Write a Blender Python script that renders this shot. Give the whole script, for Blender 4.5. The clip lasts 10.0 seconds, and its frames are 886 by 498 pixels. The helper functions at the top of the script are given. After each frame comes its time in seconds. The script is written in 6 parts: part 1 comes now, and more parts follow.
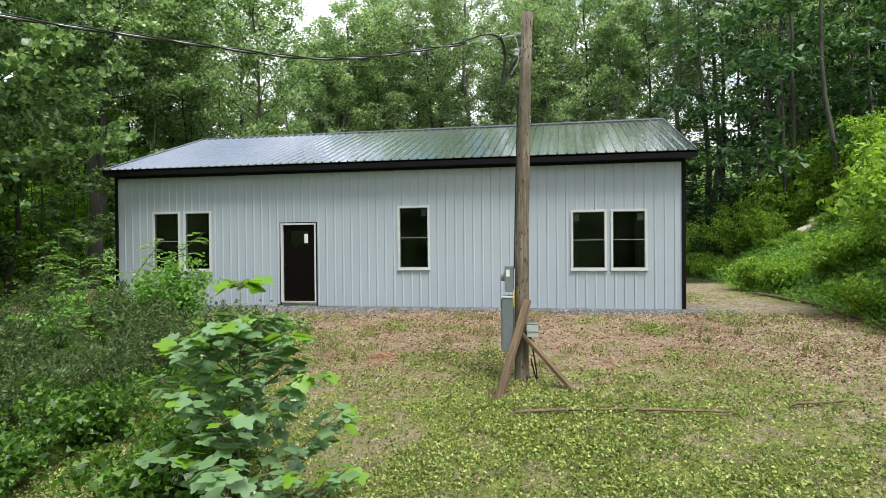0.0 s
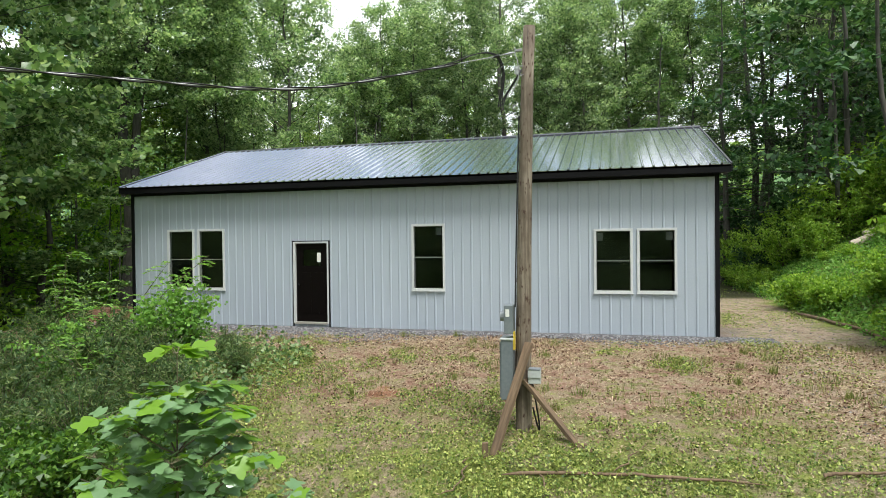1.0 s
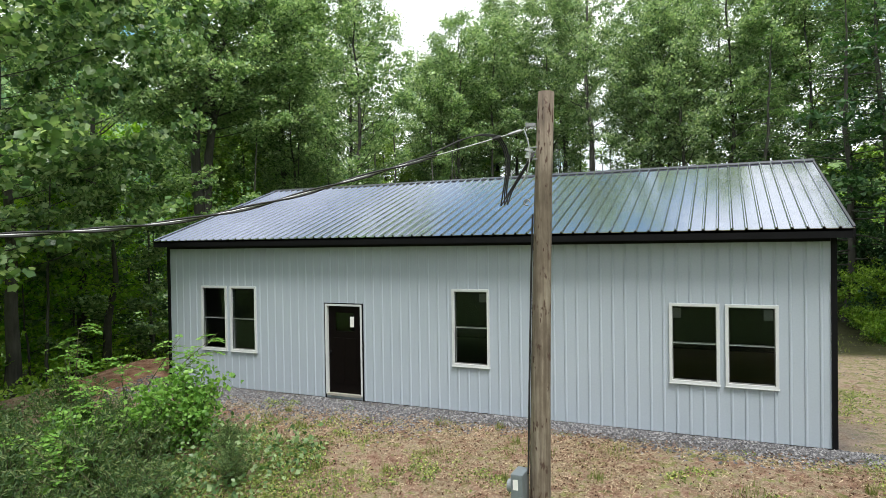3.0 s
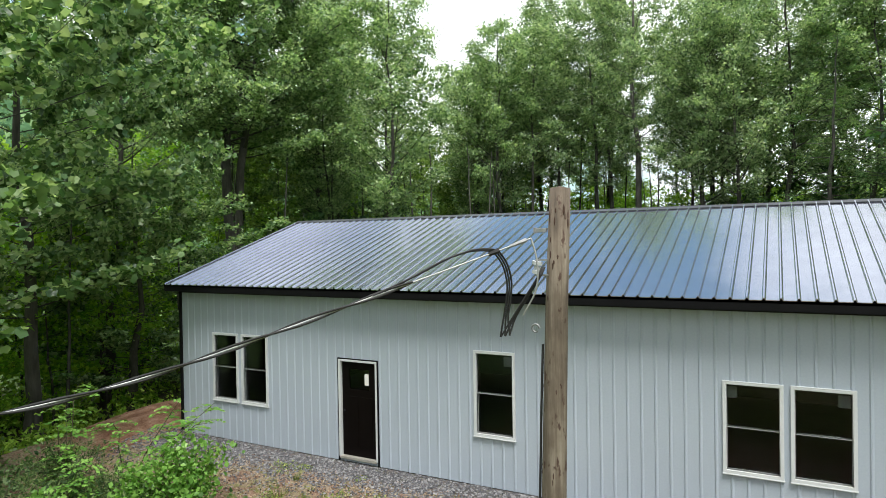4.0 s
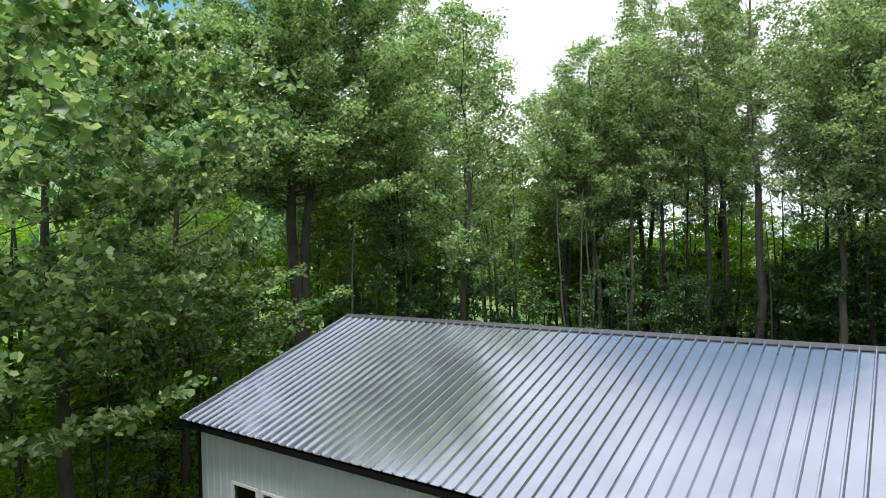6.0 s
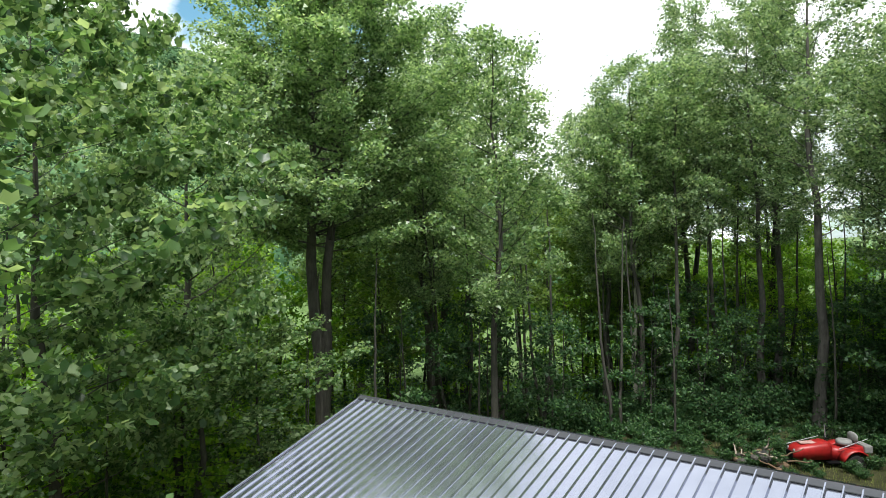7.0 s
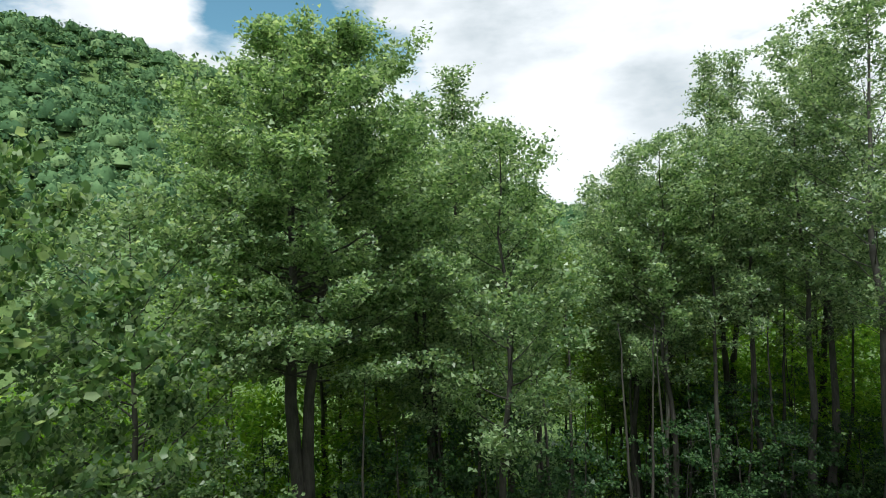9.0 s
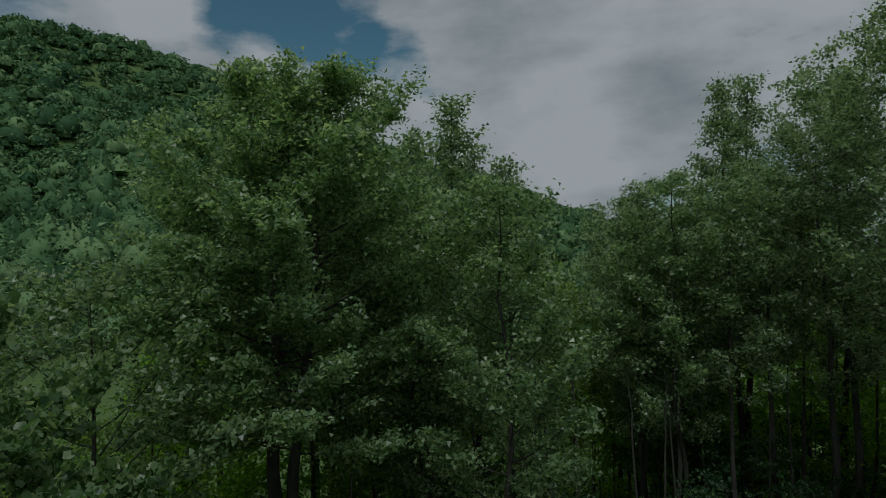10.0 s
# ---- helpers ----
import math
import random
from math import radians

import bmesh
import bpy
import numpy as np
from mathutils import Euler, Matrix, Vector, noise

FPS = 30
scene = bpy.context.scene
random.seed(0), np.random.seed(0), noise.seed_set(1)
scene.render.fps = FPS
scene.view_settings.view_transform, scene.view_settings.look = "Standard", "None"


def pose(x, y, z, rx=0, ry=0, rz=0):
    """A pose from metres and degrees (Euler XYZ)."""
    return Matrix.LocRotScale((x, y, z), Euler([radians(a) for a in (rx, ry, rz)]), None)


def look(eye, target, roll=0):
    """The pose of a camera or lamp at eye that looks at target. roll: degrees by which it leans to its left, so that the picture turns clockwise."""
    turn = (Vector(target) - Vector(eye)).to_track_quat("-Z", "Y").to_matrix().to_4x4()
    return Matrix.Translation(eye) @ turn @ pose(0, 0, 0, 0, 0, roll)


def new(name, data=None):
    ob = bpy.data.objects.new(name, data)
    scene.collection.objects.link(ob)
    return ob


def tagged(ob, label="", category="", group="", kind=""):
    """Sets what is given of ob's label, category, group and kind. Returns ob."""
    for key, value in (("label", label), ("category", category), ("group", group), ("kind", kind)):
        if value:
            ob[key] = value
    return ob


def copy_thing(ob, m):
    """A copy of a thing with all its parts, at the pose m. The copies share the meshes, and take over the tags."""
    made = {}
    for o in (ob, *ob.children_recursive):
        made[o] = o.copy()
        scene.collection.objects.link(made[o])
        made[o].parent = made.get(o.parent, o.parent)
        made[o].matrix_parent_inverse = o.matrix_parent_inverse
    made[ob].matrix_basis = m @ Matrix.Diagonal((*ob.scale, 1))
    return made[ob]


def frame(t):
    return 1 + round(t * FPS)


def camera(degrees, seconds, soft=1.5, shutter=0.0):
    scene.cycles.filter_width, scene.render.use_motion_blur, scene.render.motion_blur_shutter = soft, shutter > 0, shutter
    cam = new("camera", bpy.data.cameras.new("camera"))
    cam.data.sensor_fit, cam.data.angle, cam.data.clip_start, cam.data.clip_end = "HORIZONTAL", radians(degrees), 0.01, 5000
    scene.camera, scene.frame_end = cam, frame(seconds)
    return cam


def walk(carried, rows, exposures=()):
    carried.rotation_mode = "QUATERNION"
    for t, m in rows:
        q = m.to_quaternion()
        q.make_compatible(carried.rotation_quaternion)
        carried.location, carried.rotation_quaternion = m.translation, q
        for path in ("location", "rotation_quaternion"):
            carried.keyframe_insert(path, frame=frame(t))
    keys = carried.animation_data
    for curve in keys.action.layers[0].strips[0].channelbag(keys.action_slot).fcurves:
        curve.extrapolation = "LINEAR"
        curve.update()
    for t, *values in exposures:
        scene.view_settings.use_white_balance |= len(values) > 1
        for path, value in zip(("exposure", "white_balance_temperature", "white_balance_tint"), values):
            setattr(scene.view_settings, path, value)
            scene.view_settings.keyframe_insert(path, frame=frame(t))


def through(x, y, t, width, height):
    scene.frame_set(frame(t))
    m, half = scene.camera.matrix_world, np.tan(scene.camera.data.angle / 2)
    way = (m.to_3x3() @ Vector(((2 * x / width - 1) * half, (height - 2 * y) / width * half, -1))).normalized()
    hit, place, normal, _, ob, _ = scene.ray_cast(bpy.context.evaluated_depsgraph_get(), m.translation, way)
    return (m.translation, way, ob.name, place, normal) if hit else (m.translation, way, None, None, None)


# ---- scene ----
cam = camera(70.5, 10.0, soft=0.8)
# seconds, x, y, z, yaw to the left, pitch up, lean to the right
ROWS = [
    (0.0, 7.354, -15.522, 1.534, 10.88, -0.57, 0.54),
    (0.5, 7.643, -15.091, 1.778, 12.82, -0.63, 0.60),
    (1.0, 7.887, -14.629, 2.046, 14.93, -0.67, 0.65),
    (1.5, 8.111, -14.119, 2.318, 17.23, -0.70, 0.68),
    (2.0, 8.308, -13.538, 2.640, 19.54, -0.70, 0.74),
    (2.5, 8.424, -12.871, 3.027, 21.80, -0.68, 0.82),
    (4.0, 8.319, -10.757, 4.542, 28.11, -0.63, 0.94),
    (4.5, 8.150, -9.984, 5.134, 30.21, -0.64, 1.03),
    (5.0, 7.905, -9.155, 5.746, 32.34, -0.60, 1.16),
    (5.5, 7.610, -8.326, 6.362, 34.55, -0.50, 1.35),
    (6.8, 6.570, -6.074, 8.408, 39.69, -0.12, 1.84),
    (7.0, 6.396, -5.746, 8.784, 40.10, -0.08, 1.88),
    (7.5, 5.946, -4.941, 9.839, 40.68, -0.01, 1.94),
    (8.0, 5.556, -4.043, 10.997, 41.17, 0.13, 1.95),
    (8.5, 5.145, -3.110, 12.227, 41.66, 0.28, 1.98),
    (9.0, 4.693, -2.208, 13.406, 42.10, 0.35, 2.03),
    (9.5, 4.220, -1.365, 14.507, 42.38, 0.34, 2.04),
    (10.0, 3.766, -0.578, 15.542, 42.53, 0.24, 2.05),
]


def aimed(x, y, z, yaw, pitch, lean):
    a, b = radians(yaw), radians(pitch)
    way = Vector((-math.sin(a) * math.cos(b), math.cos(a) * math.cos(b), math.sin(b)))
    return look((x, y, z), Vector((x, y, z)) + way * 10, -lean)


walk(cam, [(t, aimed(*row)) for t, *row in ROWS],
     exposures=[(0.0, 0.27, 6500, 10), (2.5, 0.20, 6500, 10), (5.0, 0.17, 6500, 10), (7.0, 0.17, 6500, 10), (8.6, -0.10, 6450, 9), (9.0, -0.38, 6350, 8),
                (9.25, -0.60, 6250, 7), (9.5, -1.02, 6200, 6), (9.8, -1.68, 6100, 5), (10.0, -2.28, 6050, 5)])

# ---- world, sun ----
world = bpy.data.worlds.new("sky")
scene.world = world
world.use_nodes = True
wn, wl = world.node_tree.nodes, world.node_tree.links
wn.clear()
w_out = wn.new("ShaderNodeOutputWorld")
w_sky = wn.new("ShaderNodeTexSky")
w_sky.sky_type = "NISHITA"
w_sky.sun_disc = False
w_sky.sun_elevation, w_sky.sun_rotation = radians(65), radians(138)
w_blue = wn.new("ShaderNodeBackground")
w_blue.inputs["Strength"].default_value = 0.15
w_hue = wn.new("ShaderNodeMix")
w_hue.data_type, w_hue.blend_type = "RGBA", "MULTIPLY"
w_hue.inputs[0].default_value, w_hue.inputs[7].default_value = 1.0, (0.95, 1.35, 1.20, 1)
wl.new(w_sky.outputs[0], w_hue.inputs[6])
wl.new(w_hue.outputs[2], w_blue.inputs["Color"])
w_co = wn.new("ShaderNodeTexCoord")
w_map = wn.new("ShaderNodeMapping")
w_map.inputs["Location"].default_value = (0.35, 0.15, 0.0)
w_map.inputs["Scale"].default_value = (1.0, 1.0, 2.4)
wl.new(w_co.outputs["Generated"], w_map.inputs["Vector"])
w_n1 = wn.new("ShaderNodeTexNoise")
w_n1.inputs["Scale"].default_value, w_n1.inputs["Detail"].default_value = 1.7, 7.0
w_n1.inputs["Roughness"].default_value = 0.52
wl.new(w_map.outputs[0], w_n1.inputs["Vector"])


def sky_spot(az, el, wide):
    """1 in the middle of a round part of the sky, 0 past its rim; az in degrees to the left of +y."""
    a, e = radians(az), radians(el)
    dot = wn.new("ShaderNodeVectorMath")
    dot.operation = "DOT_PRODUCT"
    dot.inputs[1].default_value = (-math.sin(a) * math.cos(e), math.cos(a) * math.cos(e), math.sin(e))
    wl.new(w_co.outputs["Generated"], dot.inputs[0])
    mr = wn.new("ShaderNodeMapRange")
    mr.interpolation_type = "SMOOTHSTEP"
    mr.inputs["From Min"].default_value, mr.inputs["From Max"].default_value = math.cos(radians(wide)), 1.0
    wl.new(dot.outputs["Value"], mr.inputs["Value"])
    return mr.outputs[0]


def sky_sum(start, spots):
    """start plus weighted round parts of the sky."""
    for az, el, wide, weight in spots:
        k = wn.new("ShaderNodeMath")
        k.operation = "MULTIPLY_ADD"
        wl.new(sky_spot(az, el, wide), k.inputs[0])
        k.inputs[1].default_value = weight
        wl.new(start, k.inputs[2])
        start = k.outputs[0]
    return start


w_n2 = wn.new("ShaderNodeTexNoise")
w_n2.inputs["Scale"].default_value, w_n2.inputs["Detail"].default_value, w_n2.inputs["Roughness"].default_value = 7.0, 6.0, 0.6
wl.new(w_map.outputs[0], w_n2.inputs["Vector"])
w_blend = wn.new("ShaderNodeMix")
w_blend.inputs[0].default_value = 0.35
wl.new(w_n1.outputs["Fac"], w_blend.inputs[2])
wl.new(w_n2.outputs["Fac"], w_blend.inputs[3])
w_mixed = w_blend.outputs[0]
# thick broken cloud: gaps of blue, a bright puff, grey undersides
w_field = sky_sum(w_mixed, [(58, 21.5, 7, -0.20), (52, 19.5, 5.5, -0.17), (46.5, 16.5, 5, -0.17), (41, 12, 4.5, -0.17), (77, 19, 6, -0.14), (16, 37, 18, -0.20), (31, 9, 6.5, 0.14)])
w_cov = wn.new("ShaderNodeValToRGB")
w_cov.color_ramp.elements[0].position, w_cov.color_ramp.elements[1].position = 0.33, 0.45
wl.new(w_field, w_cov.inputs["Fac"])
w_shade = sky_sum(w_mixed, [(35, 17, 9, -0.13), (24, 11, 7, -0.10), (31, 9, 8, 0.12), (14, 18, 9, 0.10), (66, 21, 6, 0.12)])
w_tone = wn.new("ShaderNodeValToRGB")
w_tone.color_ramp.elements[0].position, w_tone.color_ramp.elements[1].position = 0.34, 0.60
w_tone.color_ramp.elements[0].color = (0.40, 0.47, 0.51, 1)
w_tone.color_ramp.elements[1].color = (0.95, 0.97, 1.0, 1)
wl.new(w_shade, w_tone.inputs["Fac"])
w_cloud = wn.new("ShaderNodeBackground")
w_cloud.inputs["Strength"].default_value = 1.55
wl.new(w_tone.outputs["Color"], w_cloud.inputs["Color"])
w_mix = wn.new("ShaderNodeMixShader")
wl.new(w_cov.outputs["Color"], w_mix.inputs["Fac"])
wl.new(w_blue.outputs[0], w_mix.inputs[1])
wl.new(w_cloud.outputs[0], w_mix.inputs[2])
wl.new(w_mix.outputs[0], w_out.inputs["Surface"])

sun = new("sun", bpy.data.lights.new("sun", "SUN"))
sun.data.energy, sun.data.angle, sun.data.color = 4.9, radians(20), (1.0, 0.985, 0.945)
sun.matrix_world = look((11, -12, 35), (0, 0, 0))


# ---- materials ----
def nodes_of(name):
    m = bpy.data.materials.new(name)
    m.use_nodes = True
    n, l = m.node_tree.nodes, m.node_tree.links
    return m, n, l, n["Principled BSDF"], n["Material Output"]


def ramp(n, l, source, stops):
    r = n.new("ShaderNodeValToRGB")
    els = r.color_ramp.elements
    while len(els) < len(stops):
        els.new(0.5)
    for e, (p, c) in zip(els, stops):
        e.position, e.color = p, (*c, 1)
    l.new(source, r.inputs["Fac"])
    return r.outputs["Color"]


def noise_tex(n, l, scale, detail=4.0, rough=0.55, coords="Object", stretch=None):
    co = n.new("ShaderNodeTexCoord")
    t = n.new("ShaderNodeTexNoise")
    t.inputs["Scale"].default_value, t.inputs["Detail"].default_value, t.inputs["Roughness"].default_value = scale, detail, rough
    src = n.new("ShaderNodeNewGeometry").outputs["Position"] if coords == "World" else co.outputs[coords]
    if stretch:
        mp = n.new("ShaderNodeMapping")
        mp.inputs["Scale"].default_value = stretch
        l.new(src, mp.inputs["Vector"])
        src = mp.outputs[0]
    l.new(src, t.inputs["Vector"])
    return t.outputs["Fac"]


def mixed(n, l, fac, a, b, mode="MIX"):
    m = n.new("ShaderNodeMix")
    m.data_type, m.blend_type = "RGBA", mode
    for sock, v in ((m.inputs[0], fac), (m.inputs[6], a), (m.inputs[7], b)):
        if hasattr(v, "links"):
            l.new(v, sock)
        elif isinstance(v, tuple):
            sock.default_value = (*v, 1)
        else:
            sock.default_value = v
    return m.outputs[2]


def bump(n, l, p, height, strength=0.3, distance=0.02):
    b = n.new("ShaderNodeBump")
    b.inputs["Strength"].default_value, b.inputs["Distance"].default_value = strength, distance
    l.new(height, b.inputs["Height"])
    l.new(b.outputs[0], p.inputs["Normal"])


def surface(name, a, b, rough=0.5, fine=40.0, coarse=2.0, metal=0.0, relief=0.15, depth=0.004, stretch=None, spec=0.5, coords="Object"):
    """Two tones mixed at two scales, with fine relief."""
    m, n, l, p, out = nodes_of(name)
    f1 = noise_tex(n, l, fine, 5, 0.6, coords, stretch)
    f2 = noise_tex(n, l, coarse, 3, 0.5, coords, stretch)
    c = mixed(n, l, 0.45, f1, f2)
    l.new(ramp(n, l, c, [(0.32, a), (0.68, b)]), p.inputs["Base Color"])
    p.inputs["Roughness"].default_value, p.inputs["Metallic"].default_value = rough, metal
    p.inputs["Specular IOR Level"].default_value = spec
    if relief:
        bump(n, l, p, f1, relief, depth)
    return m


def foliage(name, dark, mid, light, gloss=0.42, through=0.48, sheen=0.4):
    """Leaves: each leaf its own tone, some light passing through."""
    m, n, l, p, out = nodes_of(name)
    g = n.new("ShaderNodeNewGeometry")
    big = noise_tex(n, l, 0.35, 2, 0.5)
    spray = noise_tex(n, l, 1.6, 2, 0.5)
    tone = mixed(n, l, 0.36, g.outputs["Random Per Island"], mixed(n, l, 0.5, big, spray))
    col = ramp(n, l, tone, [(0.20, dark), (0.52, mid), (0.82, light)])
    l.new(col, p.inputs["Base Color"])
    p.inputs["Roughness"].default_value = gloss
    p.inputs["Specular IOR Level"].default_value = sheen
    tr = n.new("ShaderNodeBsdfTranslucent")
    warm = mixed(n, l, 1.0, col, (1.0, 0.98, 0.58), "MULTIPLY")
    l.new(warm, tr.inputs["Color"])
    mx = n.new("ShaderNodeMixShader")
    mx.inputs[0].default_value = through
    l.new(p.outputs[0], mx.inputs[1])
    l.new(tr.outputs[0], mx.inputs[2])
    l.new(mx.outputs[0], out.inputs["Surface"])
    return m


def bark(name, a, b, scale=9.0):
    m, n, l, p, out = nodes_of(name)
    f = noise_tex(n, l, scale, 6, 0.65, stretch=(1, 1, 0.22))
    f2 = noise_tex(n, l, 1.3, 3, 0.5)
    c = mixed(n, l, 0.4, f, f2)
    l.new(ramp(n, l, c, [(0.34, a), (0.66, b)]), p.inputs["Base Color"])
    p.inputs["Roughness"].default_value = 0.9
    bump(n, l, p, f, 0.6, 0.03)
    return m


M_SIDING = surface("white_steel", (0.312, 0.355, 0.408), (0.350, 0.394, 0.446), 0.33, 30, 0.6, relief=0.03, depth=0.002)
M_ROOF = surface("charcoal_steel", (0.350, 0.376, 0.462), (0.432, 0.462, 0.556), 0.14, 2.6, 0.5, metal=0.88, relief=0.12, depth=0.010, spec=0.5, coords="World")
_p = M_ROOF.node_tree.nodes["Principled BSDF"]
_p.inputs["Coat Weight"].default_value, _p.inputs["Coat IOR"].default_value, _p.inputs["Coat Roughness"].default_value = 0.6, 1.6, 0.08
M_BLACK = surface("black_trim", (0.0035, 0.0035, 0.004), (0.006, 0.006, 0.007), 0.6, 30, 2, relief=0.03, spec=0.1)
M_CAP = surface("grey_steel_cap", (0.040, 0.042, 0.048), (0.060, 0.063, 0.070), 0.4, 10, 1, metal=0.2, relief=0.03)
M_VINYL = surface("white_vinyl", (0.46, 0.48, 0.485), (0.53, 0.545, 0.55), 0.4, 30, 2, relief=0.02)
M_DOOR = surface("black_brown_door", (0.002, 0.0013, 0.0013), (0.004, 0.0025, 0.002), 0.5, 12, 1, relief=0.03, spec=0.08)
M_ALU = surface("aluminium_sill", (0.42, 0.40, 0.36), (0.55, 0.52, 0.47), 0.45, 40, 3, metal=0.6)
# near-black tone puts the dark of an unlit room into the interior
M_DARK = surface("darkened_interior", (0.026, 0.028, 0.030), (0.042, 0.045, 0.048), 0.9, 8, 1)
M_SLAB = surface("concrete", (0.30, 0.30, 0.29), (0.42, 0.41, 0.39), 0.85, 20, 1.5)
# sashes coloured grey in place of shade on recessed white vinyl
M_SASH = surface("shade_grey_sash", (0.20, 0.205, 0.21), (0.27, 0.275, 0.28), 0.45, 30, 2, relief=0.02)
M_PAPER = surface("paper", (0.60, 0.60, 0.58), (0.70, 0.70, 0.68), 0.8, 20, 3, relief=0.0)
M_STICKER = surface("grey_sticker", (0.13, 0.135, 0.135), (0.18, 0.185, 0.185), 0.7, 20, 3, relief=0.0)
def pole_wood():
    """Weathered pole: pale grey-brown streaks along the grain with dark blotches and checks."""
    m, n, l, p, out = nodes_of("weathered_pole_wood")
    streak = noise_tex(n, l, 30, 6, 0.65, stretch=(1, 1, 0.05))
    stain = noise_tex(n, l, 5, 4, 0.6, stretch=(1, 1, 0.5))
    blot = noise_tex(n, l, 16, 4, 0.6, stretch=(1, 1, 0.40))
    wood = ramp(n, l, mixed(n, l, 0.5, streak, stain), [(0.33, (0.052, 0.038, 0.027)), (0.50, (0.128, 0.100, 0.073)), (0.66, (0.240, 0.205, 0.160))])
    k = n.new("ShaderNodeMapRange")
    k.inputs["From Min"].default_value, k.inputs["From Max"].default_value = 0.60, 0.66
    l.new(blot, k.inputs["Value"])
    l.new(mixed(n, l, k.outputs[0], wood, (0.055, 0.030, 0.020)), p.inputs["Base Color"])
    p.inputs["Roughness"].default_value = 0.9
    bump(n, l, p, streak, 0.8, 0.012)
    return m


M_POLE = pole_wood()
M_KNOT = surface("dark_knot_wood", (0.022, 0.012, 0.008), (0.075, 0.035, 0.022), 0.9, 60, 12, relief=0.3)
M_PLANK = surface("weathered_plank", (0.055, 0.035, 0.020), (0.200, 0.135, 0.080), 0.9, 30, 4.0, relief=0.6, depth=0.006, stretch=(1, 1, 0.12))
M_BOX = surface("grey_enamel", (0.105, 0.125, 0.135), (0.16, 0.18, 0.19), 0.45, 25, 2, relief=0.04)
M_BOX2 = surface("pale_grey_box", (0.34, 0.37, 0.36), (0.44, 0.46, 0.45), 0.5, 25, 2, relief=0.04)
M_YELLOW = surface("yellow_label", (0.55, 0.40, 0.03), (0.62, 0.46, 0.05), 0.5, 20, 2, relief=0.0)
M_CABLE = surface("black_cable", (0.010, 0.010, 0.010), (0.022, 0.022, 0.022), 0.6, 20, 2, relief=0.0, spec=0.3)
M_WIRE = surface("bare_aluminium_wire", (0.26, 0.27, 0.265), (0.40, 0.40, 0.39), 0.45, 30, 2, metal=0.5, relief=0.0)
M_STEEL = surface("galvanised_steel", (0.20, 0.205, 0.21), (0.34, 0.34, 0.345), 0.5, 30, 3, metal=0.6)
M_GLASSY, _n, _l, _p, _o = nodes_of("window_glass")
_p.inputs["Base Color"].default_value = (0.62, 0.66, 0.66, 1)
_p.inputs["Roughness"].default_value = 0.015
_p.inputs["Transmission Weight"].default_value = 1.0
_p.inputs["IOR"].default_value = 1.27
M_METER, _n, _l, _p, _o = nodes_of("meter_glass")
_p.inputs["Base Color"].default_value = (0.22, 0.24, 0.25, 1)
_p.inputs["Roughness"].default_value = 0.08
M_RED = surface("faded_red_paint", (0.16, 0.006, 0.006), (0.42, 0.018, 0.018), 0.42, 6, 1.2, relief=0.10)
M_WORN = surface("worn_bare_paint", (0.30, 0.12, 0.10), (0.46, 0.36, 0.33), 0.7, 9, 2)
M_RUST = surface("rusty_steel", (0.06, 0.028, 0.015), (0.16, 0.08, 0.05), 0.85, 20, 3)
M_SEAT = surface("pale_vinyl_seat", (0.15, 0.15, 0.145), (0.26, 0.26, 0.25), 0.7, 12, 2)
M_RUBBER = surface("black_rubber", (0.012, 0.012, 0.012), (0.035, 0.033, 0.03), 0.85, 20, 2)
M_BARK = bark("grey_brown_bark", (0.023, 0.022, 0.018), (0.082, 0.078, 0.065))
M_BARK_PALE = bark("pale_bark", (0.20, 0.185, 0.155), (0.46, 0.43, 0.38))
M_BARK_MID = bark("grey_bark", (0.045, 0.042, 0.037), (0.150, 0.142, 0.128))
M_STEM = surface("green_brown_stem", (0.06, 0.055, 0.03), (0.13, 0.11, 0.06), 0.8, 20, 2)
M_LOG = bark("felled_log_bark", (0.22, 0.18, 0.14), (0.42, 0.36, 0.29), 6)
M_LEAF = foliage("woodland_leaves", (0.062, 0.128, 0.054), (0.272, 0.425, 0.215), (0.550, 0.675, 0.435), 0.33, 0.63, 0.8)
# woodland leaves made lighter in colour so these crowns read as lit
M_LEAF_CROWN = foliage("lit_crown_leaves", (0.070, 0.150, 0.057), (0.288, 0.455, 0.215), (0.560, 0.705, 0.425), 0.33, 0.63, 0.8)
# understory copy of the leaves, darkened in colour to stand for crown shade
M_LEAF_UNDER = foliage("shade_darkened_understory_leaves", (0.018, 0.060, 0.020), (0.042, 0.110, 0.036), (0.110, 0.210, 0.066), 0.45, 0.4)
# sunlight between the trunks put into a brighter leaf colour
M_LEAF_FILL = foliage("brightened_wood_edge_leaves", (0.100, 0.190, 0.040), (0.240, 0.390, 0.100), (0.440, 0.580, 0.200), 0.4, 0.66, 0.5)
# tone lowered for shade below the crowns; leafy weeds use it too
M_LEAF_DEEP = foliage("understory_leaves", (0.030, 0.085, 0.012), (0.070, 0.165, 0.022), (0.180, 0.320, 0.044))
M_LEAF_NEAR = foliage("broad_leaves", (0.048, 0.120, 0.040), (0.185, 0.320, 0.128), (0.450, 0.580, 0.325), 0.36, 0.63, 0.6)
M_LEAF_BRIGHT = foliage("bright_shrub_leaves", (0.110, 0.235, 0.024), (0.225, 0.400, 0.046), (0.420, 0.600, 0.110), 0.45, 0.6)
M_LEAF_DULL = foliage("dull_weed_leaves", (0.034, 0.078, 0.024), (0.085, 0.155, 0.048), (0.230, 0.290, 0.115), 0.6)
